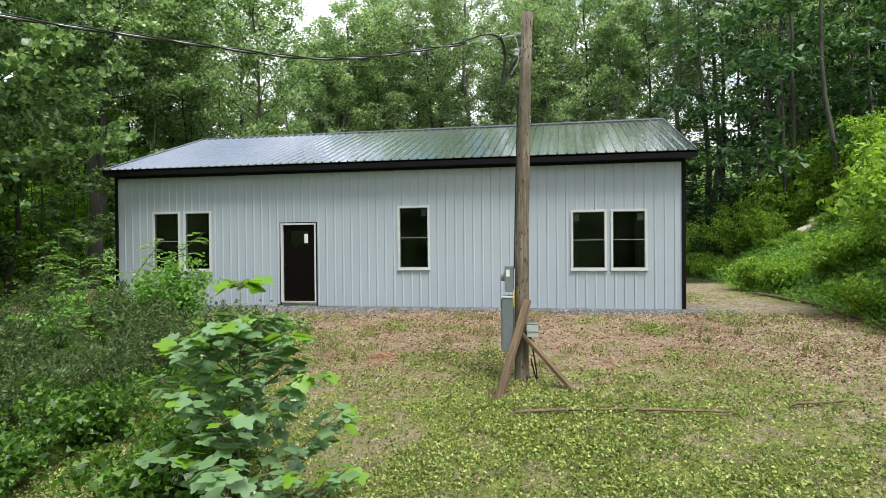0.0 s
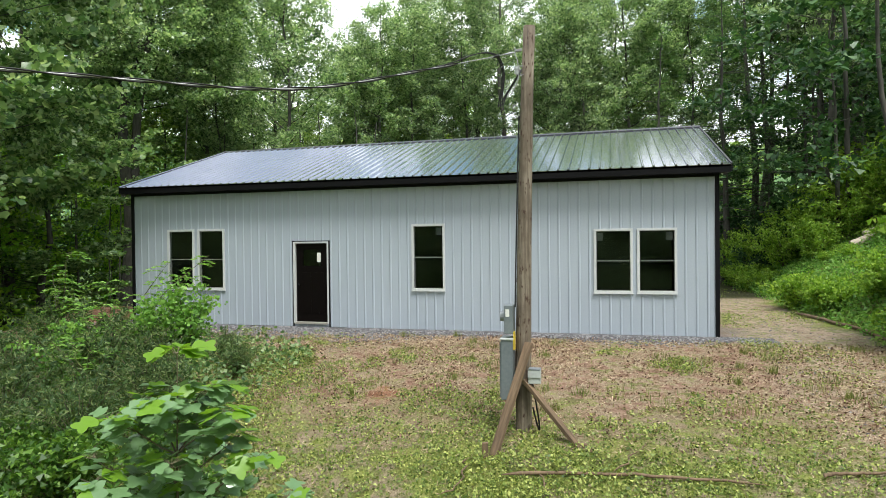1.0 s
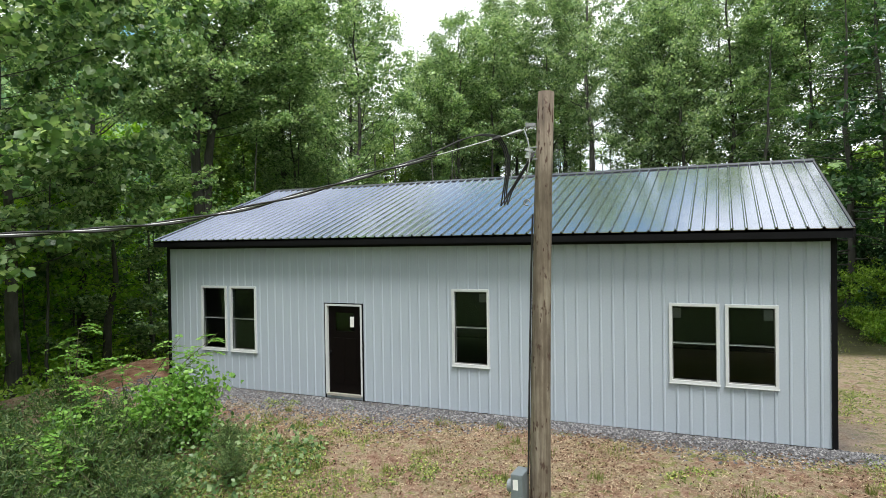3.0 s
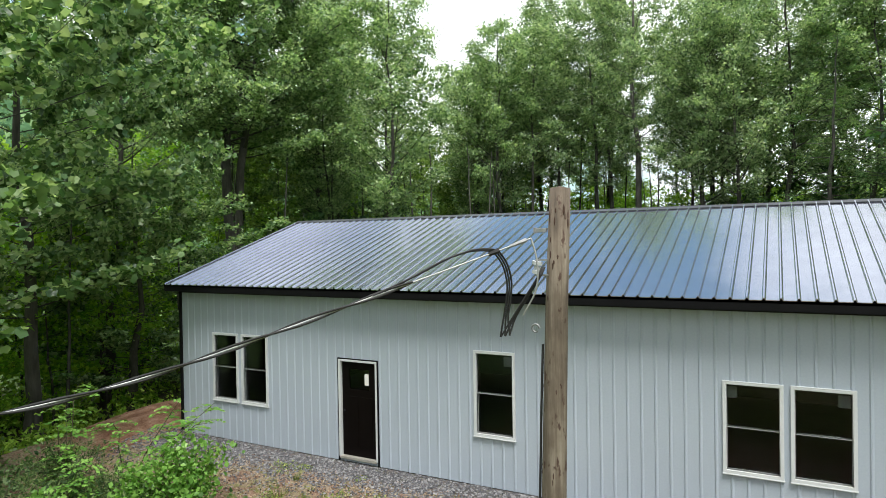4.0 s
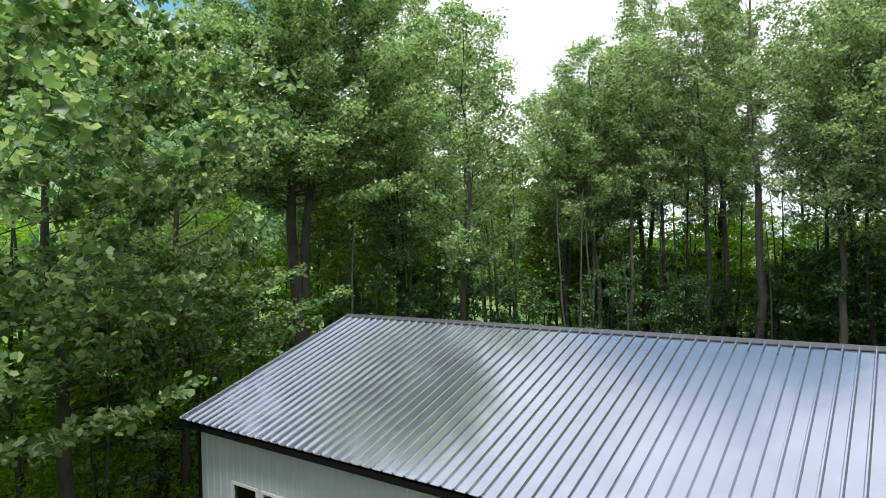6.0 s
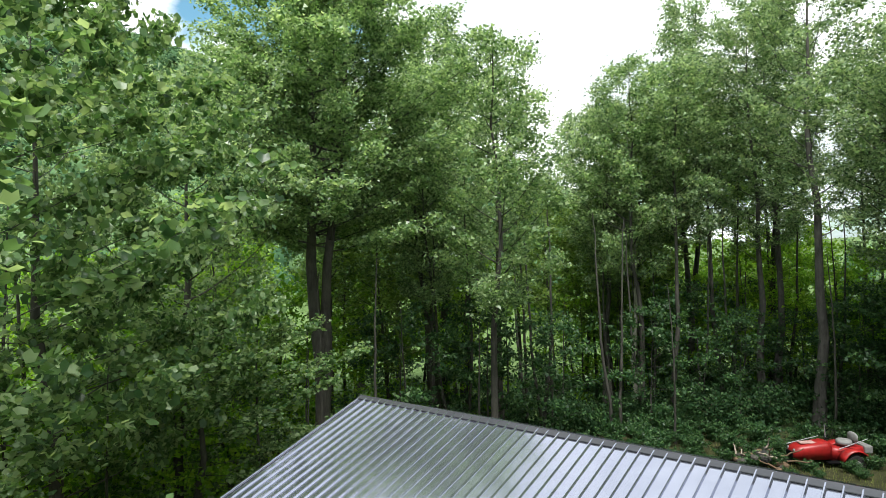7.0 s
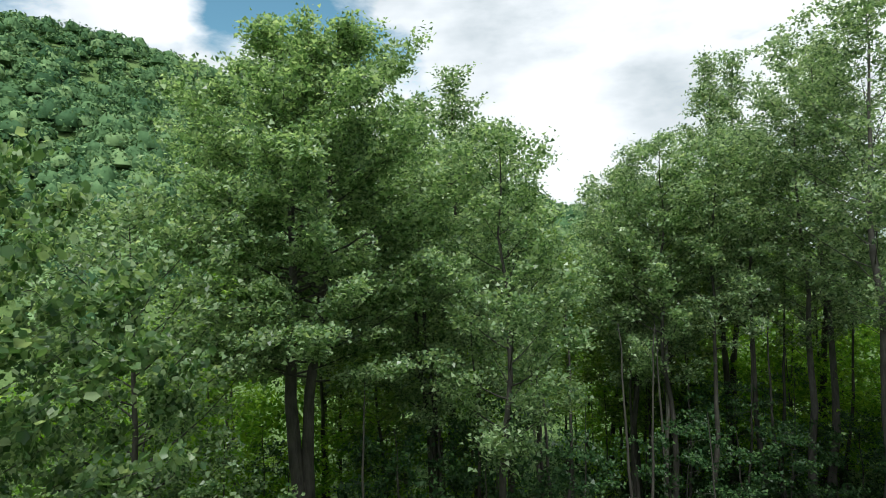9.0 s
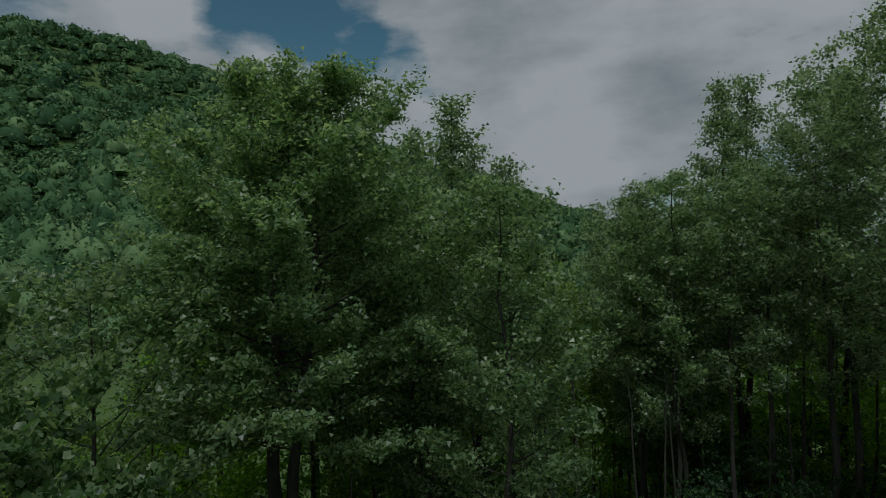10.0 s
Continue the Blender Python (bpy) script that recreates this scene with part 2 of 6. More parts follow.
M_LEAF_YOUNG = foliage("young_tulip_tree_leaves", (0.110, 0.220, 0.085), (0.230, 0.370, 0.180), (0.440, 0.560, 0.370), 0.28, 0.40, 0.9)
M_LEAF_FROND = foliage("locust_leaflets", (0.085, 0.210, 0.035), (0.170, 0.360, 0.065), (0.300, 0.500, 0.120), 0.4, 0.5)
M_LEAF_LIME = foliage("fresh_lime_leaves", (0.16, 0.32, 0.03), (0.20, 0.37, 0.035), (0.25, 0.42, 0.05), 0.4, 0.5)
M_GRASS = foliage("grass_blades", (0.085, 0.120, 0.025), (0.150, 0.190, 0.040), (0.270, 0.270, 0.090), 0.6, 0.3, 0.3)
M_COVER = foliage("low_ground_cover", (0.050, 0.095, 0.018), (0.185, 0.255, 0.050), (0.430, 0.470, 0.140), 0.5, 0.3, 0.4)
M_STRAW = foliage("dry_straw", (0.13, 0.080, 0.046), (0.33, 0.240, 0.155), (0.60, 0.49, 0.34), 0.85, 0.1, 0.2)
# glow of light through leaves painted as a bright yellow-green
M_LEAF_SUN = foliage("light_painted_understory_leaves", (0.110, 0.270, 0.024), (0.235, 0.460, 0.048), (0.450, 0.670, 0.090), 0.5, 0.66, 0.3)
M_CRUMB = foliage("brown_leaf_crumbs", (0.045, 0.024, 0.015), (0.125, 0.068, 0.043), (0.27, 0.165, 0.115), 0.9, 0.05, 0.2)
# shade of the woods put into the leaf colour, for shrubs and thicket
M_LEAF_SHADE = foliage("shade_darkened_leaves", (0.012, 0.038, 0.014), (0.028, 0.075, 0.026), (0.070, 0.140, 0.048), 0.6, 0.3, 0.2)
M_LEAF_HEMLOCK = foliage("hemlock_sprays", (0.030, 0.085, 0.030), (0.070, 0.165, 0.052), (0.160, 0.290, 0.090), 0.45, 0.4)
M_FARWOOD = foliage("far_woods", (0.040, 0.100, 0.046), (0.105, 0.200, 0.086), (0.215, 0.330, 0.145), 0.8, 0.15, 0.1)


def stone_material():
    m, n, l, p, out = nodes_of("grey_gravel")
    g = n.new("ShaderNodeNewGeometry")
    l.new(ramp(n, l, g.outputs["Random Per Island"], [(0.0, (0.030, 0.030, 0.034)), (0.6, (0.092, 0.090, 0.096)), (1.0, (0.25, 0.245, 0.245))]), p.inputs["Base Color"])
    p.inputs["Roughness"].default_value = 0.9
    return m


M_STONE = stone_material()


def ground_material():
    m, n, l, p, out = nodes_of("red_clay_and_grass_ground")
    geo = n.new("ShaderNodeNewGeometry")
    sep = n.new("ShaderNodeSeparateXYZ")
    l.new(geo.outputs["Position"], sep.inputs[0])

    def band(src, lo, hi):
        mr = n.new("ShaderNodeMapRange")
        mr.interpolation_type = "SMOOTHSTEP"
        mr.inputs["From Min"].default_value, mr.inputs["From Max"].default_value = lo, hi
        l.new(src, mr.inputs["Value"])
        return mr.outputs[0]

    def mul(a, b, op="MULTIPLY"):
        k = n.new("ShaderNodeMath")
        k.operation, k.use_clamp = op, True
        for s, v in ((k.inputs[0], a), (k.inputs[1], b)):
            if hasattr(v, "links"):
                l.new(v, s)
            else:
                s.default_value = v
        return k.outputs[0]

    fine = mixed(n, l, 0.5, noise_tex(n, l, 26, 6, 0.7), noise_tex(n, l, 75, 4, 0.7))
    mid = noise_tex(n, l, 3.2, 5, 0.62)
    big = noise_tex(n, l, 0.7, 4, 0.55)
    clay = ramp(n, l, mixed(n, l, 0.5, fine, mid), [(0.34, (0.085, 0.044, 0.027)), (0.46, (0.270, 0.165, 0.118)), (0.60, (0.54, 0.400, 0.310))])
    straw = ramp(n, l, fine, [(0.34, (0.10, 0.075, 0.045)), (0.64, (0.44, 0.355, 0.24))])
    green = ramp(n, l, mixed(n, l, 0.5, fine, mid), [(0.34, (0.030, 0.042, 0.012)), (0.50, (0.140, 0.175, 0.036)), (0.64, (0.34, 0.350, 0.115))])
    grey = ramp(n, l, fine, [(0.3, (0.20, 0.150, 0.110)), (0.7, (0.56, 0.445, 0.34))])
    # litter colours lowered to include the trees' shade
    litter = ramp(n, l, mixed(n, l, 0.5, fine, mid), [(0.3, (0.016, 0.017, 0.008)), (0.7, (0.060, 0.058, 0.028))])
    dry = mixed(n, l, band(mid, 0.40, 0.56), clay, straw)
    patch = mixed(n, l, 0.5, noise_tex(n, l, 1.5, 6, 0.65), noise_tex(n, l, 6.0, 4, 0.6))
    dry = mixed(n, l, mul(band(patch, 0.52, 0.60), 0.75), dry, green)
    brown = ramp(n, l, fine, [(0.34, (0.075, 0.038, 0.024)), (0.64, (0.27, 0.155, 0.105))])
    dry = mixed(n, l, mul(band(patch, 0.47, 0.40), 0.7), dry, brown)
    # grass takes over away from the house front
    ny = n.new("ShaderNodeMath")
    ny.operation = "MULTIPLY_ADD"
    l.new(big, ny.inputs[0])
    ny.inputs[1].default_value = 5.0
    l.new(sep.outputs["Y"], ny.inputs[2])
    lawn = band(ny.outputs[0], -2.0, -4.2)
    patchy = mixed(n, l, band(mixed(n, l, 0.45, mid, big), 0.40, 0.54), straw, green)
    col = mixed(n, l, lawn, dry, patchy)
    foot = mul(band(mixed(n, l, 0.25, sep.outputs["Y"], mid), -0.55, -0.20), band(sep.outputs["Y"], 3.0, 1.0))
    col = mixed(n, l, mul(foot, 0.8), col, ramp(n, l, fine, [(0.3, (0.035, 0.033, 0.036)), (0.7, (0.17, 0.165, 0.17))]))
    # fresh red clay: a spot in the yard and the bank of fill beside the house
    def blob(cx, cy, r):
        d = n.new("ShaderNodeVectorMath")
        d.operation = "DISTANCE"
        d.inputs[1].default_value = (cx, cy, 0)
        l.new(geo.outputs["Position"], d.inputs[0])
        w = n.new("ShaderNodeMath")
        w.operation = "MULTIPLY_ADD"
        l.new(mid, w.inputs[0])
        w.inputs[1].default_value = r * 1.2
        l.new(d.outputs["Value"], w.inputs[2])
        return band(w.outputs[0], r * 1.75, r * 1.25)

    red = ramp(n, l, mixed(n, l, 0.5, fine, mid), [(0.30, (0.12, 0.045, 0.025)), (0.50, (0.30, 0.125, 0.065)), (0.68, (0.42, 0.22, 0.13))])
    col = mixed(n, l, mul(blob(4.3, -4.9, 0.55), 0.75), col, red)
    # stony track on the side of the bank
    nx = n.new("ShaderNodeMath")
    nx.operation = "MULTIPLY_ADD"
    l.new(big, nx.inputs[0])
    nx.inputs[1].default_value = 2.4
    l.new(sep.outputs["X"], nx.inputs[2])
    track = mul(band(nx.outputs[0], 11.2, 12.2), band(nx.outputs[0], 14.6, 13.8))
    stony = mixed(n, l, band(mid, 0.40, 0.58), grey, straw)
    stony = mixed(n, l, mul(band(patch, 0.52, 0.58), 0.75), stony, green)
    stony = mixed(n, l, mul(band(patch, 0.46, 0.40), 0.6), stony, brown)
    col = mixed(n, l, mul(track, 0.85), col, stony)
    bank = band(nx.outputs[0], 13.9, 14.6)
    col = mixed(n, l, bank, col, green)
    # woods floor: leaf litter, its tone darkened for shade under the trees
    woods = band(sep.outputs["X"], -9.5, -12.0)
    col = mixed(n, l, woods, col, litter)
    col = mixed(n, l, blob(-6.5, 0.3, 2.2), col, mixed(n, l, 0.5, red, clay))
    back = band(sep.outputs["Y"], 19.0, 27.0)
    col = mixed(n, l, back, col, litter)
    # ground behind the house darkened with the same shaded litter tone
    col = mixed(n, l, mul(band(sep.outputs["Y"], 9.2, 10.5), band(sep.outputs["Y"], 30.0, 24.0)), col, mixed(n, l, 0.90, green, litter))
    ln = n.new("ShaderNodeVectorMath")
    ln.operation = "LENGTH"
    l.new(geo.outputs["Position"], ln.inputs[0])
    col = mixed(n, l, band(ln.outputs["Value"], 25.0, 33.0), col, ramp(n, l, mid, [(0.3, (0.075, 0.135, 0.040)), (0.7, (0.135, 0.205, 0.066))]))
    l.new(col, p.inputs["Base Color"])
    p.inputs["Roughness"].default_value = 0.95
    p.inputs["Specular IOR Level"].default_value = 0.2
    bump(n, l, p, mixed(n, l, 0.4, fine, mid), 1.0, 0.12)
    return m


M_GROUND = ground_material()


# ---- mesh helpers ----
def part(name, bm, material, parent=None, label=""):
    me = bpy.data.meshes.new(name)
    bm.to_mesh(me)
    bm.free()
    return from_mesh(name, me, material, parent, label)


def from_mesh(name, me, material, parent=None, label=""):
    if material and not me.materials:
        me.materials.append(material)
    ob = new(name, me)
    if parent:
        ob.parent = parent
    return tagged(ob, label)


def thing(name, at=(0, 0, 0), label="", category="", group="", kind=""):
    ob = new(name)
    ob.location = at
    ob.empty_display_size = 0.2
    return tagged(ob, label, category, group, kind)


def box(bm, lo, hi, bevel=0.0):
    g = bmesh.ops.create_cube(bm, size=1.0)
    c = [(a + b) / 2 for a, b in zip(lo, hi)]
    s = [b - a for a, b in zip(lo, hi)]
    for v in g["verts"]:
        v.co = Vector((c[i] + v.co[i] * s[i] for i in range(3)))
    if bevel:
        es = {e for v in g["verts"] for e in v.link_edges}
        bmesh.ops.bevel(bm, geom=list(es), offset=bevel, segments=2, affect="EDGES", profile=0.7)
    return bm


def boxed(*boxes, bevel=0.0):
    bm = bmesh.new()
    for lo, hi in boxes:
        box(bm, lo, hi, bevel)
    return bm


def grid_mesh(name, verts, faces, smooth=False):
    """A mesh from arrays: verts (n, 3), faces (m, k)."""
    verts, faces = np.asarray(verts, np.float32), np.asarray(faces, np.int32)
    m, k = faces.shape
    me = bpy.data.meshes.new(name)
    me.vertices.add(len(verts))
    me.vertices.foreach_set("co", verts.ravel())
    me.loops.add(m * k)
    me.loops.foreach_set("vertex_index", faces.ravel())
    me.polygons.add(m)
    me.polygons.foreach_set("loop_start", np.arange(m, dtype=np.int32) * k)
    if smooth:
        me.polygons.foreach_set("use_smooth", np.ones(m, bool))
    me.update(calc_edges=True)
    me.validate()
    return me


def tubes(name, lines, sides=6):
    """Round tapered tubes along lines of (points, radii)."""
    V, Q, base = [], [], 0
    for pts, rad in lines:
        pts = np.asarray(pts, float)
        k = len(pts)
        d = np.gradient(pts, axis=0)
        d /= np.linalg.norm(d, axis=1)[:, None] + 1e-9
        ref = np.where(np.abs(d[:, 2:3]) > 0.9, np.array([[1.0, 0, 0]]), np.array([[0, 0, 1.0]]))
        u = np.cross(d, ref)
        u /= np.linalg.norm(u, axis=1)[:, None] + 1e-9
        for i in range(1, k):
            u[i] = u[i - 1] - d[i] * (u[i - 1] @ d[i])
            u[i] /= np.linalg.norm(u[i]) + 1e-9
        w = np.cross(d, u)
        a = np.arange(sides) * 2 * np.pi / sides
        ring = np.cos(a)[None, :, None] * u[:, None, :] + np.sin(a)[None, :, None] * w[:, None, :]
        V.append((pts[:, None, :] + ring * np.asarray(rad, float)[:, None, None]).reshape(-1, 3))
        i, j = np.meshgrid(np.arange(k - 1), np.arange(sides), indexing="ij")
        j2 = (j + 1) % sides
        Q.append(np.stack([base + i * sides + j, base + i * sides + j2, base + (i + 1) * sides + j2, base + (i + 1) * sides + j], -1).reshape(-1, 4))
        base += k * sides
    return grid_mesh(name, np.concatenate(V), np.concatenate(Q), True)


KITE = (np.array([(0, -0.5, 0), (0.36, 0.05, 0.10), (0, 0.5, -0.03), (-0.36, 0.05, 0.10)]), np.array([(0, 1, 2), (0, 2, 3)]))
BLADE = (np.array([(-0.03, 0, 0), (0.03, 0, 0), (0.06, 0.35, 0.9)]), np.array([(0, 1, 2)]))
TRI = (np.array([(0.02, -0.5, 0.02), (0.40, 0.22, 0.05), (-0.30, 0.40, -0.05)]), np.array([(0, 1, 2)]))
LOBED = (np.array([(0, -0.44, 0), (0.46, -0.10, 0.10), (0.30, 0.42, 0.05), (0, 0.26, -0.06), (-0.30, 0.42, 0.05), (-0.46, -0.10, 0.10)]),
         np.array([(0, 1, 2), (0, 2, 3), (0, 3, 4), (0, 4, 5)]))
SLIVER = (np.array([(-0.035, -0.5, 0), (0.045, -0.3, 0.03), (0.01, 0.5, 0)]), np.array([(0, 1, 2)]))
LANCE = (np.array([(0, -0.5, 0), (0.11, -0.1, 0.03), (0, 0.5, -0.08), (-0.11, -0.1, 0.03)]), np.array([(0, 1, 2), (0, 2, 3)]))


def leaves(name, centres, sizes, shape, rng, lift=0.8, outward=None):
    """Many small leaves at the centres, turned at random with their faces mostly upward."""
    c = np.asarray(centres, float)
    n = len(c)
    nor = rng.normal(size=(n, 3))
    nor /= np.linalg.norm(nor, axis=1)[:, None]
    nor[:, 2] += lift
    if outward is not None:
        nor = nor * 0.55 + outward
    nor /= np.linalg.norm(nor, axis=1)[:, None] + 1e-9
    t = rng.normal(size=(n, 3))
    t -= nor * (t * nor).sum(1)[:, None]
    t /= np.linalg.norm(t, axis=1)[:, None] + 1e-9
    b = np.cross(t, nor)
    sv, sf = shape
    s = np.asarray(sizes, float).reshape(-1, 1, 1)
    v = c[:, None, :] + s * (sv[None, :, 0:1] * b[:, None, :] + sv[None, :, 1:2] * t[:, None, :] + sv[None, :, 2:3] * nor[:, None, :])
    f = sf[None] + (np.arange(n) * len(sv))[:, None, None]
    return grid_mesh(name, v.reshape(-1, 3), f.reshape(-1, sf.shape[1]))


def clumps(name, centres, sizes, rng):
    """Upright grass blades."""
    n = len(centres)
    a = rng.uniform(0, 2 * np.pi, n)
    sv = BLADE[0]
    lean = rng.uniform(0.3, 1.5, n)
    x, y = sv[None, :, 0], sv[None, :, 1] * lean[:, None]
    v = np.stack([x * np.cos(a)[:, None] - y * np.sin(a)[:, None], x * np.sin(a)[:, None] + y * np.cos(a)[:, None], np.repeat(sv[None, :, 2], n, 0)], -1)
    v = np.asarray(centres)[:, None, :] + v * np.asarray(sizes).reshape(-1, 1, 1)
    return grid_mesh(name, v.reshape(-1, 3), np.arange(n * 3).reshape(-1, 3))


# ---- ground ----
def smooth(a, b, x):
    k = np.clip((np.asarray(x, float) - a) / (b - a), 0, 1)
    return k * k * (3 - 2 * k)


def value_noise(x, y, size, seed):
    """Smooth random field of 0 to 1 over the plane, with blotches about size metres across."""
    table = np.random.default_rng(seed).uniform(0, 1, (64, 64))
    u, v = np.asarray(x) / size, np.asarray(y) / size
    i, j = np.floor(u).astype(int), np.floor(v).astype(int)
    a, b = smooth(0, 1, u - i), smooth(0, 1, v - j)
    at = lambda p, q: table[p % 64, q % 64]
    return (at(i, j) * (1 - a) + at(i + 1, j) * a) * (1 - b) + (at(i, j + 1) * (1 - a) + at(i + 1, j + 1) * a) * b


SKY_H = np.radians([-180, -150, -90, -40, -10, 0, 12, 20, 31, 45, 58, 68, 76, 90, 130, 180])
SKY_E = np.radians([4, 8, 16, 17, 8, 3.0, 1.5, 2.5, 6.4, 11.2, 16.3, 19.4, 20.2, 19.0, 10, 4])


def ground_z(x, y):
    """The lie of the land: a levelled pad, a slope towards the drive, a bank on one side and wooded hills around."""
    x, y = np.asarray(x, float), np.asarray(y, float)
    f = np.clip(-y, 0, 8)
    z = -0.11 - 0.0105 * f * f - 0.11 * np.clip(-8 - y, 0, 30)
    z = z + 0.045 * np.clip(x - 8, -5, 4) * smooth(-3, -6.5, y)
    z = z + 0.30 * np.exp(-((x + 6.5) / 1.2) ** 2 - ((y - 0.7) / 1.5) ** 2) - 0.9 * smooth(-7.4, -9.6, x) * smooth(-6, -2, y) - 0.6 * smooth(-6.5, -14, x) * smooth(-4, 3, y)
    z = z - 1.3 * smooth(2.0, -5.0, x) * smooth(-3.0, -8.0, y)
    z = z - 0.5 * smooth(10, 19, y) * smooth(12, 6, x)
    z = z - 1.2 * smooth(1.5, 5.0, y) * smooth(15, 10, y) * smooth(-5.6, -8.0, x)
    up = np.clip(x - 13.0 - 0.05 * np.clip(-y, 0, 30), 0, 60)
    z = z + 0.58 * up * smooth(0, 1.5, up) * smooth(60, 20, y)
    d = np.hypot(x - 5, y)
    h = np.arctan2(-(x - 5), y + 1e-6)
    far = np.tan(np.interp(h, SKY_H, SKY_E)) * 340
    z = z * smooth(200, 60, d) + (far - 4) * smooth(75, 340, d) - 3.0 * smooth(40, 80, d)
    return z + 0.10 * np.sin(x * 0.9 + 1.3) * np.sin(y * 0.7) * smooth(2.5, 8, d) * 0.5


def axis_steps(lo, hi, core_lo, core_hi, step):
    out = list(np.arange(core_lo, core_hi + 1e-6, step))
    s = step
    while out[-1] < hi:
        s *= 1.22
        out.append(out[-1] + s)
    s = step
    while out[0] > lo:
        s *= 1.22
        out.insert(0, out[0] - s)
    return np.array(out)


gx, gy = axis_steps(-900, 900, -9, 16, 0.16), axis_steps(-900, 900, -13, 4, 0.16)
GX, GY = np.meshgrid(gx, gy, indexing="ij")
GZ = ground_z(GX, GY)
rough_rng = np.random.default_rng(5)
GZ = GZ + rough_rng.normal(0, 0.010, GZ.shape) * (np.hypot(GX - 4, GY + 5) < 22) * ((GY < -0.3) | (GY > 9.6) | (GX < -5.3) | (GX > 10.6))
ni, nj = GX.shape
ii, jj = np.meshgrid(np.arange(ni - 1), np.arange(nj - 1), indexing="ij")
gf = np.stack([ii * nj + jj, (ii + 1) * nj + jj, (ii + 1) * nj + jj + 1, ii * nj + jj + 1], -1).reshape(-1, 4)
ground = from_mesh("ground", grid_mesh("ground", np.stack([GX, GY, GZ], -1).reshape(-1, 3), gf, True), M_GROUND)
tagged(ground, "red clay yard with patchy grass and wooded slopes", "ground", kind="structure")


# ---- the house ----
X0, X1, Y1 = -4.92, 10.14, 9.14
RIDGE_Y, RIDGE_Z, EAVE_Y, EAVE_Z = 4.57, 5.235, -0.36, 3.61
BASE_Z, TOP_Z = -0.09, 3.50
SLOPE = (RIDGE_Z - EAVE_Z) / (RIDGE_Y - EAVE_Y)
# openings in the front wall: x0, x1, z0, z1 of the rough hole
WINDOWS = [(-3.739, -3.006, 0.878, 2.400), (-2.793, -2.074, 0.878, 2.400), (3.250, 3.984, 0.910, 2.430), (7.580, 8.324, 0.895, 2.245), (8.519, 9.257, 0.895, 2.245)]
DOOR = (0.045, 0.955, 0.0, 2.055)
HOLES = WINDOWS + [DOOR]

house = thing("house", (0, 0, 0), "long white metal-sided building with a charcoal ribbed roof", "house")


def wall_spans(a, b, lo, hi, holes):
    """The heights between lo and hi that are solid over the strip a to b."""
    mid = (a + b) / 2
    cuts = sorted((max(z0, lo), min(z1, hi)) for x0, x1, z0, z1 in holes if x0 < mid < x1 and z1 > lo)
    out, z = [], lo
    for c0, c1 in cuts:
        if c0 > z:
            out.append((z, c0))
        z = c1
    if hi > z:
        out.append((z, hi))
    return out


RIB = [(0.0, 0.0), (0.016, 0.0155), (0.036, 0.0155), (0.058, 0.0), (0.110, 0.0), (0.170, 0.0)]


def rib_profile(a, b, pitch, start):
    """Points (along, out) of ribbed sheet between a and b."""
    pts = []
    k = math.floor((a - start) / pitch) - 1
    while start + k * pitch < b:
        for o, h in RIB:
            pts.append((start + k * pitch + o * pitch / 0.2286, h))
        k += 1
    xs, hs = np.array([p[0] for p in pts]), np.array([p[1] for p in pts])
    keep = [(x, h) for x, h in pts if a < x < b]
    return [(a, float(np.interp(a, xs, hs)))] + keep + [(b, float(np.interp(b, xs, hs)))], xs, hs


def sheet(a, b, pitch, start, holes, lo, top, place):
    """A ribbed sheet from a to b with holes left out; top(x) is its upper edge and place(x, out, z) a point."""
    prof, xs, hs = rib_profile(a, b, pitch, start)
    stops = sorted({round(p[0], 5) for p in prof} | {round(e, 5) for x0, x1, _, _ in holes for e in (x0, x1) if a < e < b})
    bm = bmesh.new()
    for u, v in zip(stops, stops[1:]):
        if v - u < 1e-4:
            continue
        hu, hv = float(np.interp(u, xs, hs)), float(np.interp(v, xs, hs))
        tu, tv = top(u), top(v)
        for z0, z1 in wall_spans(u, v, lo, min(tu, tv), holes):
            last = abs(z1 - min(tu, tv)) < 1e-6
            bm.faces.new([bm.verts.new(place(*q)) for q in ((u, hu, z0), (v, hv, z0), (v, hv, tv if last else z1), (u, hu, tu if last else z1))])
    bmesh.ops.remove_doubles(bm, verts=bm.verts, dist=1e-4)
    return bm


PITCH = (X1 - X0) / 66
PANEL = PITCH * 4


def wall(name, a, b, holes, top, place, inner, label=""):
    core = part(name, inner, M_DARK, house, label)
    x = a
    while x < b - 0.02:
        e = min(x + PANEL, b)
        part("panel", sheet(x, e, PITCH, a, holes, BASE_Z, top, place), M_SIDING, core)
        x = e
    return core


def front_core():
    """Stud wall behind the sheets, with the openings going through."""
    bm = bmesh.new()
    xs = sorted({X0 + 0.02, X1 - 0.02} | {e for h in HOLES for e in h[:2]})
    for u, v in zip(xs, xs[1:]):
        for z0, z1 in wall_spans(u, v, BASE_Z, TOP_Z, HOLES):
            box(bm, (u, 0.004, z0), (v, 0.14, z1))
    return bm


def gable_core(x0, x1):
    bm = bmesh.new()
    prof = [(0.145, BASE_Z), (Y1 - 0.145, BASE_Z), (Y1 - 0.145, TOP_Z), (RIDGE_Y, RIDGE_Z - 0.16), (0.145, TOP_Z)]
    lo = [bm.verts.new((x0, y, z)) for y, z in prof]
    hi = [bm.verts.new((x1, y, z)) for y, z in prof]
    bm.faces.new(lo)
    bm.faces.new(hi[::-1])
    for i in range(5):
        bm.faces.new((lo[i], hi[i], hi[(i + 1) % 5], lo[(i + 1) % 5]))
    bmesh.ops.recalc_face_normals(bm, faces=bm.faces)
    return bm


